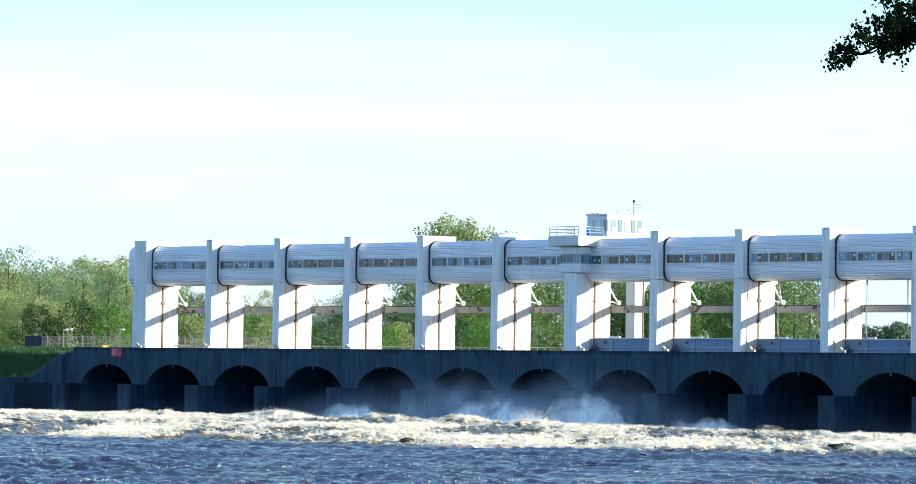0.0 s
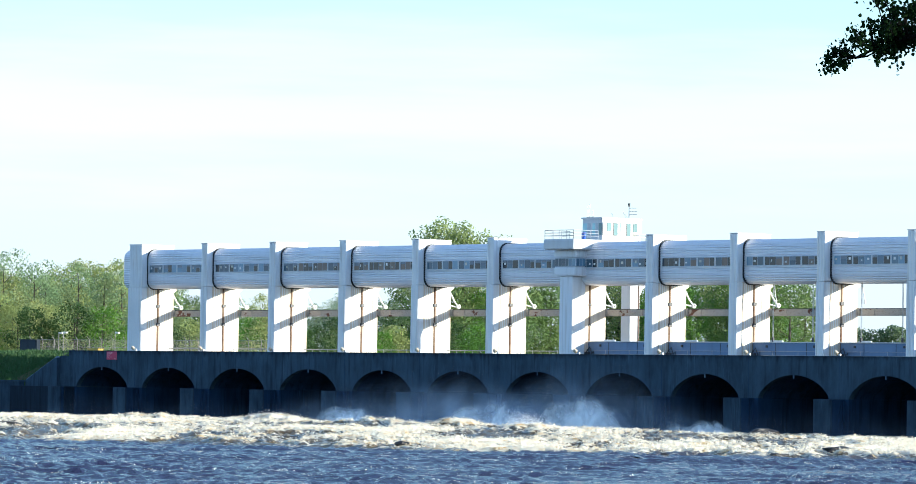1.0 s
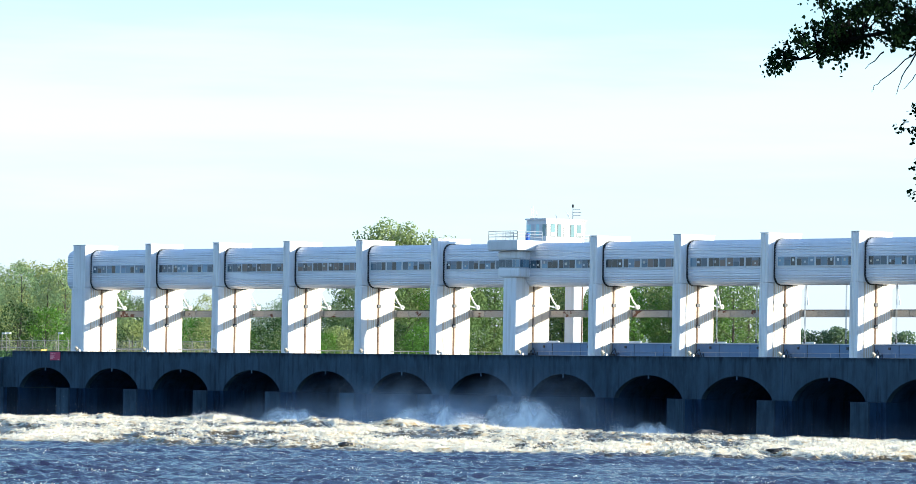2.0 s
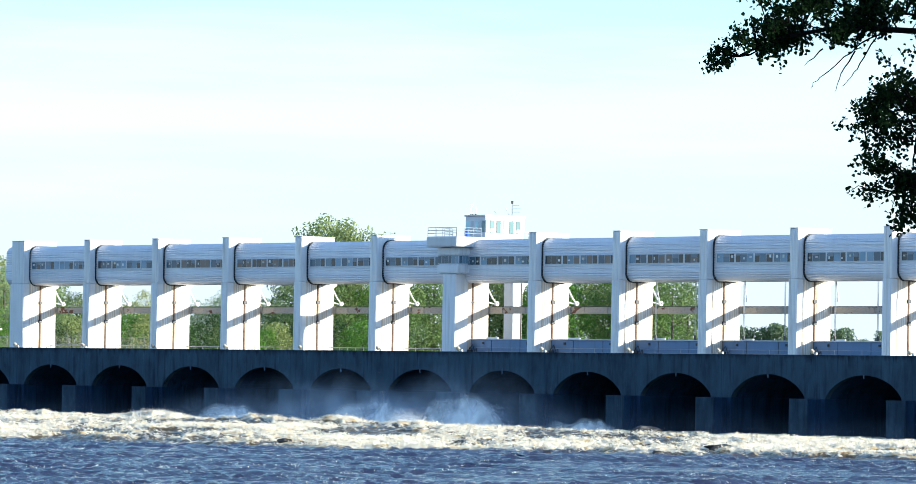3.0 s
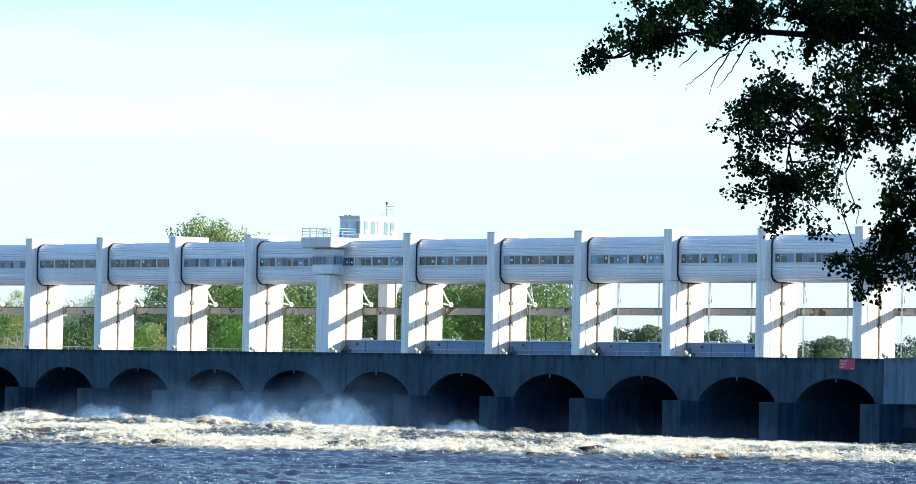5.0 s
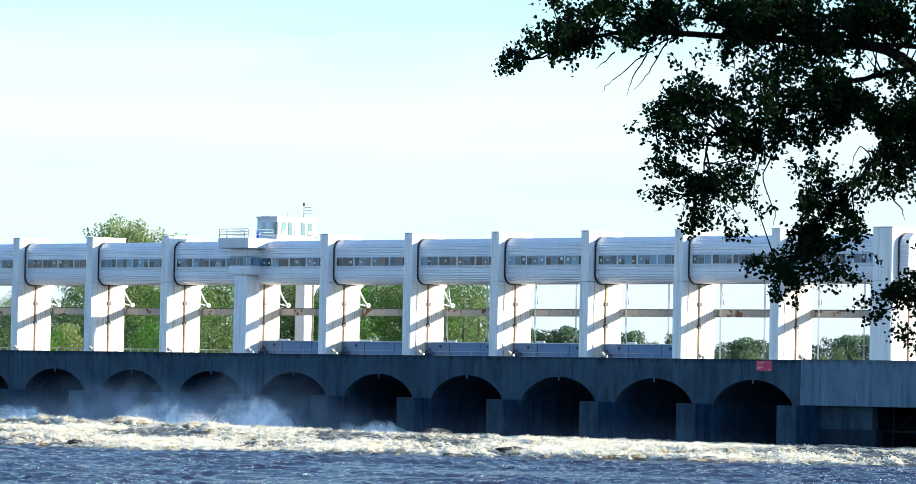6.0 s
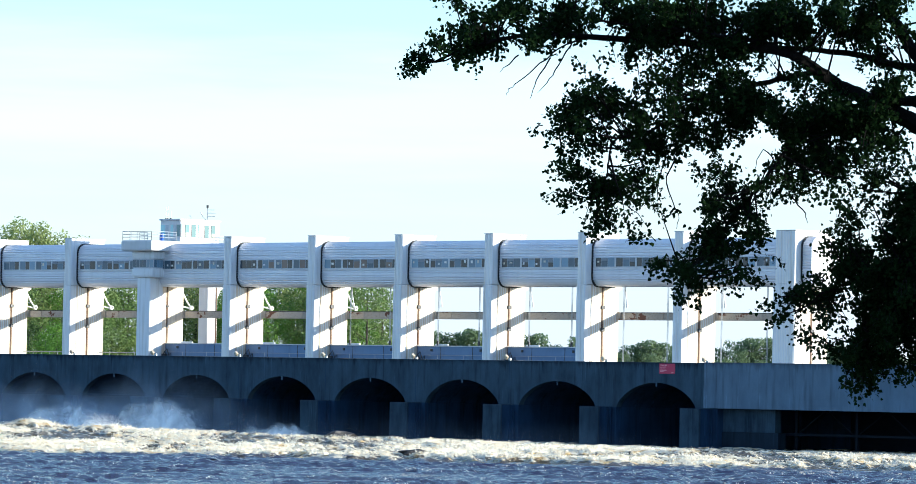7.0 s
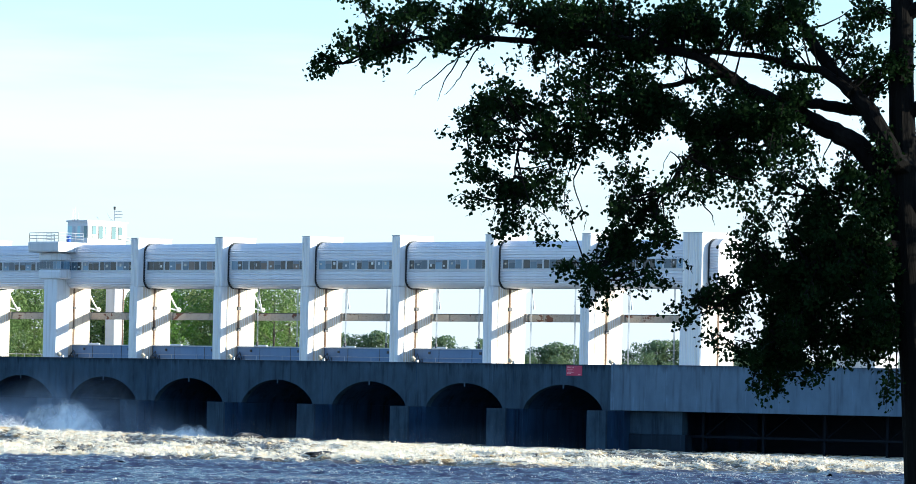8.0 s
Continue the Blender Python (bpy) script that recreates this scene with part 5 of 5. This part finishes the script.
def plume(x, y, wide, tall, strength, seed):
    """A soft white cloud of fine drops over a burst: curved sheets that fade to nothing at their rims."""
    U, H = np.meshgrid(np.linspace(-1, 1, 40), np.linspace(0, 1, 16), indexing="ij")
    for k in range(3):
        lift = tall * (0.55 + 0.6 * value_noise(U * 3.5 + 9, U * 0 + k, seed)) * np.sqrt(np.clip(1 - U * U, 0, 1))
        v = np.stack([x + U * wide + 0.8 * H * (k - 1), y - 0.9 * k + 0.6 * np.sin(U * 5 + k), 0.2 + H * (0.2 + lift)], -1).reshape(-1, 3)
        me = raw_mesh("plume", v, grid_faces(40, 16), M_PLUME)
        fade = strength * (1 - H) ** 0.8 * np.clip(1 - U * U, 0, 1) ** 0.8 * (0.5 + value_noise(U * 6 + 3, H * 4, seed + k))
        me.attributes.new("veil", "FLOAT", "POINT").data.foreach_set("value", fade.ravel().astype(np.float32))
        tagged(new("plume", me), "soft white plume of fine spray below the dam", "spray", kind="stuff")


plume(119.5, -11, 8.0, 4.6, 5.0, 81)
plume(103, -11, 9.0, 3.8, 4.4, 82)
plume(76, -11, 8.0, 2.6, 3.4, 83)
plume(140, -11, 7.0, 1.9, 3.0, 84)
mist(-10, 62, -5, 5.0, 0.6, 71)
mist(125, 200, -5, 4.0, 0.5, 72)


# ---- the big poplar on the near bank ----
# the crown hangs out over the river; u runs away from the trunk across the view, v is height above the eye
TRUNK = Vector((520.55, -354.15, 0))
SIDE = Vector((-0.779, -0.627, 0))


def spot(u, v, w=0.0):
    p = TRUNK + SIDE * u + Vector((-SIDE.y, SIDE.x, 0)) * w
    return Vector((p.x, p.y, EYE.z + v))


poplar = thing("poplar_tree", "large dark poplar with spreading limbs and hanging leafy twigs", "tree")
wood = bmesh.new()
tube(wood, [spot(-0.42, -2.9), spot(-0.33, -1.2), spot(-0.20, 0.6), spot(-0.02, 2.4), spot(0.06, 4.2), spot(0.08, 6.6), spot(0.15, 9.5), spot(0.2, 13.2)],
     [0.30, 0.245, 0.215, 0.20, 0.165, 0.13, 0.09, 0.02], 14)
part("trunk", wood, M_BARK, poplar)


BOUGHS = [  # points away from the trunk and above the eye, thick and thin end
    ([(0.05, 2.7), (0.52, 3.32), (0.83, 3.53), (1.14, 3.69), (1.48, 3.88), (1.83, 4.03), (2.13, 4.18), (2.37, 4.33), (2.56, 4.45), (2.75, 4.55), (3.28, 4.61), (3.89, 4.66), (4.5, 4.71), (5.11, 4.73), (5.72, 4.75), (6.33, 4.68), (6.86, 4.55), (7.24, 4.4), (7.54, 4.33)], (0.16, 0.01)),
    ([(0.07, 3.12), (0.41, 3.75), (0.73, 4.16), (1.04, 4.5), (1.27, 4.84), (1.47, 5.21), (1.63, 5.66)], (0.15, 0.05)),
    ([(0.72, 4.1), (1.07, 4.36), (1.38, 4.44), (1.76, 4.54), (2.22, 4.59), (2.75, 4.61), (3.44, 4.72), (4.2, 4.82), (4.96, 4.91), (5.73, 5.03), (6.49, 5.13)], (0.07, 0.008)),
    ([(2.2, 4.23), (2.37, 4.31), (2.59, 4.28), (2.97, 4.19), (3.35, 4.08), (3.73, 3.96), (4.11, 3.91), (4.49, 3.89), (4.94, 3.79), (5.32, 3.67), (5.7, 3.52)], (0.055, 0.008)),
    ([(1.63, 3.92), (1.97, 3.73), (2.35, 3.6), (2.58, 3.47), (2.76, 3.22), (2.95, 2.96), (3.17, 2.69), (3.4, 2.46), (3.58, 2.21), (3.8, 1.89), (4.06, 1.6)], (0.042, 0.008)),
    ([(0.38, 3.85), (0.91, 3.92), (1.29, 3.96), (1.64, 4.01)], (0.09, 0.06)),
    ([(4.11, 3.77), (4.48, 3.5), (4.9, 3.38), (5.01, 3.11), (5.08, 2.81), (5.16, 2.58)], (0.025, 0.006)),
    ([(0.08, 2.14), (0.65, 2.09), (1.18, 1.85), (1.62, 1.2), (1.84, 0.56)], (0.07, 0.012)),
    ([(1.1, 1.89), (1.71, 1.66), (2.08, 1.5), (2.5, 1.38)], (0.03, 0.008)),
    ([(3.2, 4.11), (3.26, 3.99), (3.25, 3.81)], (0.014, 0.008)),
    ([(0.12, 2.51), (0.58, 2.66), (1.04, 2.8)], (0.03, 0.008)),
]
BARE = [[(5.43, 4.69), (5.79, 4.5), (6.09, 4.23), (6.32, 4.07), (6.38, 3.95)],
        [(5.53, 4.65), (5.71, 4.37), (5.86, 4.11), (5.98, 3.99)],
        [(5.81, 4.46), (5.98, 4.15), (6.07, 3.91)],
        [(6.23, 4.49), (6.47, 4.25)],
        [(7.24, 4.4), (7.45, 4.37), (7.71, 4.26)],
        [(6.32, 4.89), (6.57, 4.63)],
        [(6.56, 4.84), (6.09, 4.66)],
        [(4.17, 3.13), (4.27, 2.82), (4.11, 2.43), (4.13, 2.25)],
        [(4.28, 3.21), (4.36, 2.9), (4.39, 2.52)],
        [(2.64, 2.7), (2.47, 2.47), (2.43, 2.35)],
        [(2.13, 4.14), (2.4, 3.9)],
        [(2.83, 3.07), (3.02, 3.28), (3.13, 3.01)],
        [(0.59, 3.25), (0.73, 3.03), (0.81, 2.79)],
        [(2.29, 4.12), (2.57, 4.01)]]
UPPER = [(7.69, 4.26, 0.14, 0.09), (7.57, 4.35, 0.08, 0.08), (7.28, 4.69, 0.2, 0.15), (6.94, 4.74, 0.23, 0.2), (6.64, 4.81, 0.24, 0.24), (7.05, 4.35, 0.21, 0.08), (6.69, 4.44, 0.27, 0.15), (7.1, 5.13, 0.15, 0.07), (6.63, 5.09, 0.29, 0.12), (6.24, 5.02, 0.29, 0.2), (6.19, 4.6, 0.24, 0.11), (5.88, 4.85, 0.26, 0.27), (5.48, 4.93, 0.32, 0.26), (5.04, 4.98, 0.35, 0.29), (4.51, 4.92, 0.4, 0.32), (3.9, 4.96, 0.37, 0.3), (3.37, 4.97, 0.43, 0.3), (2.84, 5.05, 0.43, 0.23), (2.24, 4.97, 0.4, 0.26), (1.79, 5.1, 0.35, 0.2), (1.58, 4.83, 0.18, 0.2), (1.32, 5.12, 0.12, 0.15), (1.2, 4.9, 0.08, 0.12)]
MIDDLE = [(4.84, 4.49, 0.21, 0.2), (4.5, 4.54, 0.27, 0.18), (4.27, 4.27, 0.2, 0.18), (5.4, 3.97, 0.26, 0.17), (5.16, 3.8, 0.33, 0.24), (4.78, 3.84, 0.35, 0.27), (4.29, 3.68, 0.35, 0.33), (5.69, 3.72, 0.11, 0.12), (5.8, 3.48, 0.17, 0.08), (5.47, 3.51, 0.23, 0.15), (5.49, 3.22, 0.17, 0.17), (5.16, 3.32, 0.26, 0.14), (5.64, 2.93, 0.11, 0.12), (5.68, 2.68, 0.11, 0.1), (5.41, 2.89, 0.21, 0.14), (5.18, 2.66, 0.21, 0.14), (5.02, 2.48, 0.14, 0.07), (4.83, 2.89, 0.23, 0.23), (4.66, 3.25, 0.27, 0.27), (4.62, 2.74, 0.17, 0.17), (4.36, 3.24, 0.23, 0.18), (4.08, 3.46, 0.14, 0.17), (4.49, 2.47, 0.12, 0.07), (4.68, 2.29, 0.05, 0.07)]
HEART = [(3.88, 3.9, 0.2, 0.2), (3.89, 4.35, 0.27, 0.26), (3.51, 4.44, 0.33, 0.26), (3.57, 3.82, 0.26, 0.26), (3.19, 3.91, 0.26, 0.23), (2.75, 3.9, 0.29, 0.24), (3.72, 3.36, 0.15, 0.15), (3.34, 3.55, 0.26, 0.15), (2.96, 3.66, 0.26, 0.14), (3.79, 2.98, 0.07, 0.17), (3.54, 2.85, 0.12, 0.18), (3.62, 2.49, 0.18, 0.18), (3.31, 2.55, 0.15, 0.17), (2.57, 3.08, 0.23, 0.2), (2.49, 3.42, 0.26, 0.17), (2.18, 3.23, 0.26, 0.26), (2.26, 3.76, 0.26, 0.23), (1.9, 3.8, 0.33, 0.27), (1.74, 3.39, 0.3, 0.3), (1.51, 3.61, 0.18, 0.15), (1.43, 3.23, 0.12, 0.15), (2.11, 2.87, 0.21, 0.12), (1.72, 2.95, 0.18, 0.14)]
LOWER = [(3.58, 2.23, 0.26, 0.17), (3.67, 1.96, 0.29, 0.21), (3.31, 1.99, 0.29, 0.18), (4.29, 1.69, 0.18, 0.08), (4.07, 1.77, 0.17, 0.14), (3.9, 1.6, 0.24, 0.14), (3.98, 1.33, 0.12, 0.07), (3.38, 1.63, 0.2, 0.1), (3.19, 1.6, 0.11, 0.07), (1.8, 2.49, 0.26, 0.17), (1.42, 2.4, 0.33, 0.26), (0.96, 2.41, 0.33, 0.24), (1.86, 1.96, 0.18, 0.27), (1.48, 1.81, 0.41, 0.41), (0.95, 1.82, 0.41, 0.41), (1.47, 1.13, 0.41, 0.41), (0.86, 1.1, 0.44, 0.41), (1.69, 0.6, 0.27, 0.23), (1.15, 0.62, 0.35, 0.21), (1.68, 0.22, 0.17, 0.14), (1.38, 0.3, 0.21, 0.11), (1.07, 0.37, 0.12, 0.07)]
INNER = [(0.5, 2.11, 0.26, 0.26), (0.35, 2.42, 0.18, 0.2), (0.33, 1.49, 0.24, 0.32), (0.32, 1.04, 0.23, 0.2), (0.16, 0.25, 0.07, 0.18), (1.05, 2.94, 0.14, 0.07), (0.85, 3.03, 0.12, 0.1), (0.81, 2.8, 0.18, 0.07), (1.23, 2.75, 0.14, 0.07), (0.65, 3.03, 0.11, 0.18), (0.44, 2.89, 0.17, 0.27), (0.37, 3.4, 0.18, 0.26), (0.63, 5.06, 0.21, 0.21), (0.39, 4.4, 0.18, 0.26), (0.53, 4.08, 0.14, 0.11), (0.05, 4.55, 0.11, 0.38), (1.45, 4.08, 0.26, 0.2), (2.59, 4.13, 0.17, 0.11)]
FRINGE = [(2.49, 1.42, 0.17, 0.17), (2.27, 1.56, 0.15, 0.14), (2.38, 1.15, 0.21, 0.12), (2.08, 1.41, 0.18, 0.23), (2.07, 1.05, 0.15, 0.12)]
CORE = [(0.71, 1.52, 0.46, 0.53), (0.42, 1.9, 0.3, 0.42), (0.47, 0.96, 0.35, 0.27), (0.22, 1.53, 0.12, 0.53), (0.8, 2.12, 0.46, 0.27), (1.32, 1.44, 0.46, 0.45), (1.08, 0.84, 0.46, 0.23), (0.36, 2.66, 0.2, 0.23)]
SPARSE = [(5.18, 4.38, 0.14, 0.18), (4.32, 2.82, 0.07, 0.06), (5.17, 2.11, 0.08, 0.15), (5.02, 2.22, 0.09, 0.04), (3.05, 4.43, 0.26, 0.11), (3.49, 3.27, 0.15, 0.23), (3.08, 2.77, 0.14, 0.14), (3.01, 2.37, 0.14, 0.18), (2.58, 2.74, 0.15, 0.07), (2.8, 3.07, 0.17, 0.17), (3.04, 2.06, 0.11, 0.14), (3.07, 2.3, 0.11, 0.11), (2.05, 2.33, 0.17, 0.14), (2.2, 2.1, 0.08, 0.08), (2.69, 1.38, 0.07, 0.08), (2.85, 1.15, 0.08, 0.07), (2.38, 0.89, 0.14, 0.07), (2.26, 0.74, 0.07, 0.08), (2.02, 0.59, 0.09, 0.07), (0.7, 0.63, 0.26, 0.08), (0.32, 0.67, 0.17, 0.11), (0.58, 4.62, 0.18, 0.23), (0.85, 4.69, 0.11, 0.14), (1.68, 4.41, 0.26, 0.08)]
# the side of the crown away from the river, unseen, added to block low sun
LAND = [(-1.2, 1.0, 1.2, 1.4), (-2.4, 2.2, 1.5, 1.6), (-1.4, 3.8, 1.3, 1.5), (-3.4, 4.4, 1.6, 1.6), (-2.2, 6.0, 1.7, 1.5), (-4.6, 2.6, 1.4, 1.5), (-5.4, 4.4, 1.3, 1.3), (-3.0, 0.6, 1.4, 1.0)]
# the head of the tree, above the view, added to darken the limbs below
HEAD = [(-0.6, 7.4, 1.8, 1.5), (1.6, 7.4, 1.9, 1.5), (4.0, 7.2, 1.9, 1.3), (6.0, 6.8, 1.2, 0.9), (0.6, 9.4, 2.2, 1.5), (3.2, 9.4, 2.0, 1.4), (-2.4, 8.8, 1.9, 1.6), (0.8, 11.6, 2.0, 1.5), (2.6, 11.2, 1.5, 1.2), (-1.4, 11.0, 1.7, 1.4), (0.2, 13.4, 1.4, 1.2)]


def bend(points, wander, seed):
    """The points of a limb, joined by a smooth line that leaves the plane of the crown a little."""
    r = random.Random(seed)
    pts = [spot(u, v, wander * math.sin(i * 0.9 + seed)) for i, (u, v) in enumerate(points)]
    out = []
    for i in range(len(pts) - 1):
        a, b, c, d = pts[max(i - 1, 0)], pts[i], pts[i + 1], pts[min(i + 2, len(pts) - 1)]
        for k in range(4):
            t = k / 4
            out.append(0.5 * ((2 * b) + (c - a) * t + (2 * a - 5 * b + 4 * c - d) * t * t + (3 * b - a - 3 * c + d) * t ** 3)
                       + Vector([r.uniform(-0.015, 0.015) for _ in range(3)]))
    out.append(pts[-1])
    return out


nodes = []
for i, (pts, (thick, thin)) in enumerate(BOUGHS):
    line = bend(pts, 0.35 if i else 0.25, i)
    if i in (0, 1, 7):
        line[0] = spot(-0.05, pts[0][1])
    n = len(line)
    radii = [thick + (thin - thick) * (k / (n - 1)) ** 0.7 for k in range(n)]
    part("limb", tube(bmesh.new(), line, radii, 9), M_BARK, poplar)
    nodes += line
for i, pts in enumerate(BARE):
    line = bend(pts, 0.05, 40 + i)
    part("bare_twig", tube(bmesh.new(), line, [0.012 - 0.009 * k / (len(line) - 1) for k in range(len(line))], 5), M_BARK, poplar)
for i in range(5):
    a = 1.2 + i * 1.3
    line = [spot(0.05, a), spot(-0.9, a + 0.5, 0.3), spot(-2.2, a + 1.1, -0.3 + 0.2 * i), spot(-3.6, a + 1.4, 0.2)]
    part("limb", tube(bmesh.new(), line, [0.1, 0.08, 0.05, 0.015], 8), M_BARK, poplar)
    nodes += line
nodes = np.array([tuple(p) for p in nodes])

rl = np.random.RandomState(17)
twigs = bmesh.new()
leaf_at, leaf_dir = [], []


def foliage(masses, per_m2, depth):
    for u, v, a, b in masses:
        count = max(8, int(per_m2 * a * b * (1.3 - 0.11 * max(u, 0))))
        hearts = []
        for k in range(max(3, count // 7)):
            r, ang = math.sqrt(rl.uniform(0, 1)), rl.uniform(0, 6.283)
            hearts.append((u + a * r * math.cos(ang), v + b * r * math.sin(ang), rl.normal() * depth))
        # small shoots that start on the nearest wood and end in the clusters of the mass
        for k in range(count):
            hu, hv, hw = hearts[k % len(hearts)]
            end = np.array(spot(hu + rl.normal() * 0.07, hv + rl.normal() * 0.065, hw + rl.normal() * 0.12))
            gap = np.linalg.norm(nodes - end, axis=1)
            near = nodes[np.argmin(gap + rl.uniform(0, 0.5, len(gap)))]
            way = end - near
            far = np.linalg.norm(way) + 1e-6
            start = end - way / far * min(far, rl.uniform(0.12, 0.36)) + np.array([0, 0, rl.uniform(0, 0.12)])
            mid = (start + end) / 2 + np.array([0, 0, 0.05])
            if k % 2 == 0:
                tube(twigs, [tuple(start), tuple(mid), tuple(end)], [0.009, 0.006, 0.003], 3)
            if k % 6 == 0:
                tube(twigs, [tuple(near), tuple((near + start) / 2 + np.array([0, 0, -0.04 * far])), tuple(start)], [0.016, 0.012, 0.008], 4)
            m = rl.randint(14, 24)
            f = rl.uniform(0.1, 1.05, m)[:, None]
            leaf_at.append(start + (end - start) * f + rl.normal(size=(m, 3)) * 0.045)


for masses, per_m2 in ((UPPER, 980), (MIDDLE, 640), (HEART, 900), (LOWER, 640), (INNER, 720), (CORE, 560), (FRINGE, 420), (SPARSE, 270)):
    foliage(masses, per_m2, 0.45)
foliage(LAND, 48, 1.3)
foliage(HEAD, 22, 1.6)
twig_ob = part("twig_growth", twigs, M_BARK, poplar)
twig_ob["kind"] = "stuff"
at = np.concatenate(leaf_at)
n = len(at)
# heart-shaped leaves that hang from their stalks, folded along the midrib
d = rl.normal(size=(n, 3)) * [0.75, 0.75, 0.6] + [0, 0, -0.55]
d /= np.linalg.norm(d, axis=1, keepdims=True)
e = np.cross(d, rl.normal(size=(n, 3)))
e /= np.linalg.norm(e, axis=1, keepdims=True)
nrm = np.cross(d, e)
s = rl.uniform(0.036, 0.064, (n, 1))
shape = ((0.0, 0.0, 0.0), (0.20, 0.50, 0.10), (0.60, 0.38, 0.07), (1.0, 0.0, -0.06), (0.60, -0.38, 0.07), (0.20, -0.50, 0.10))
lv = np.stack([at + s * (p * d + q * e + h * nrm) for p, q, h in shape], 1).reshape(-1, 3)
q = np.arange(n)[:, None] * 6
lf = np.concatenate([q + [0, 1, 2], q + [0, 2, 3], q + [0, 3, 4], q + [0, 4, 5]])
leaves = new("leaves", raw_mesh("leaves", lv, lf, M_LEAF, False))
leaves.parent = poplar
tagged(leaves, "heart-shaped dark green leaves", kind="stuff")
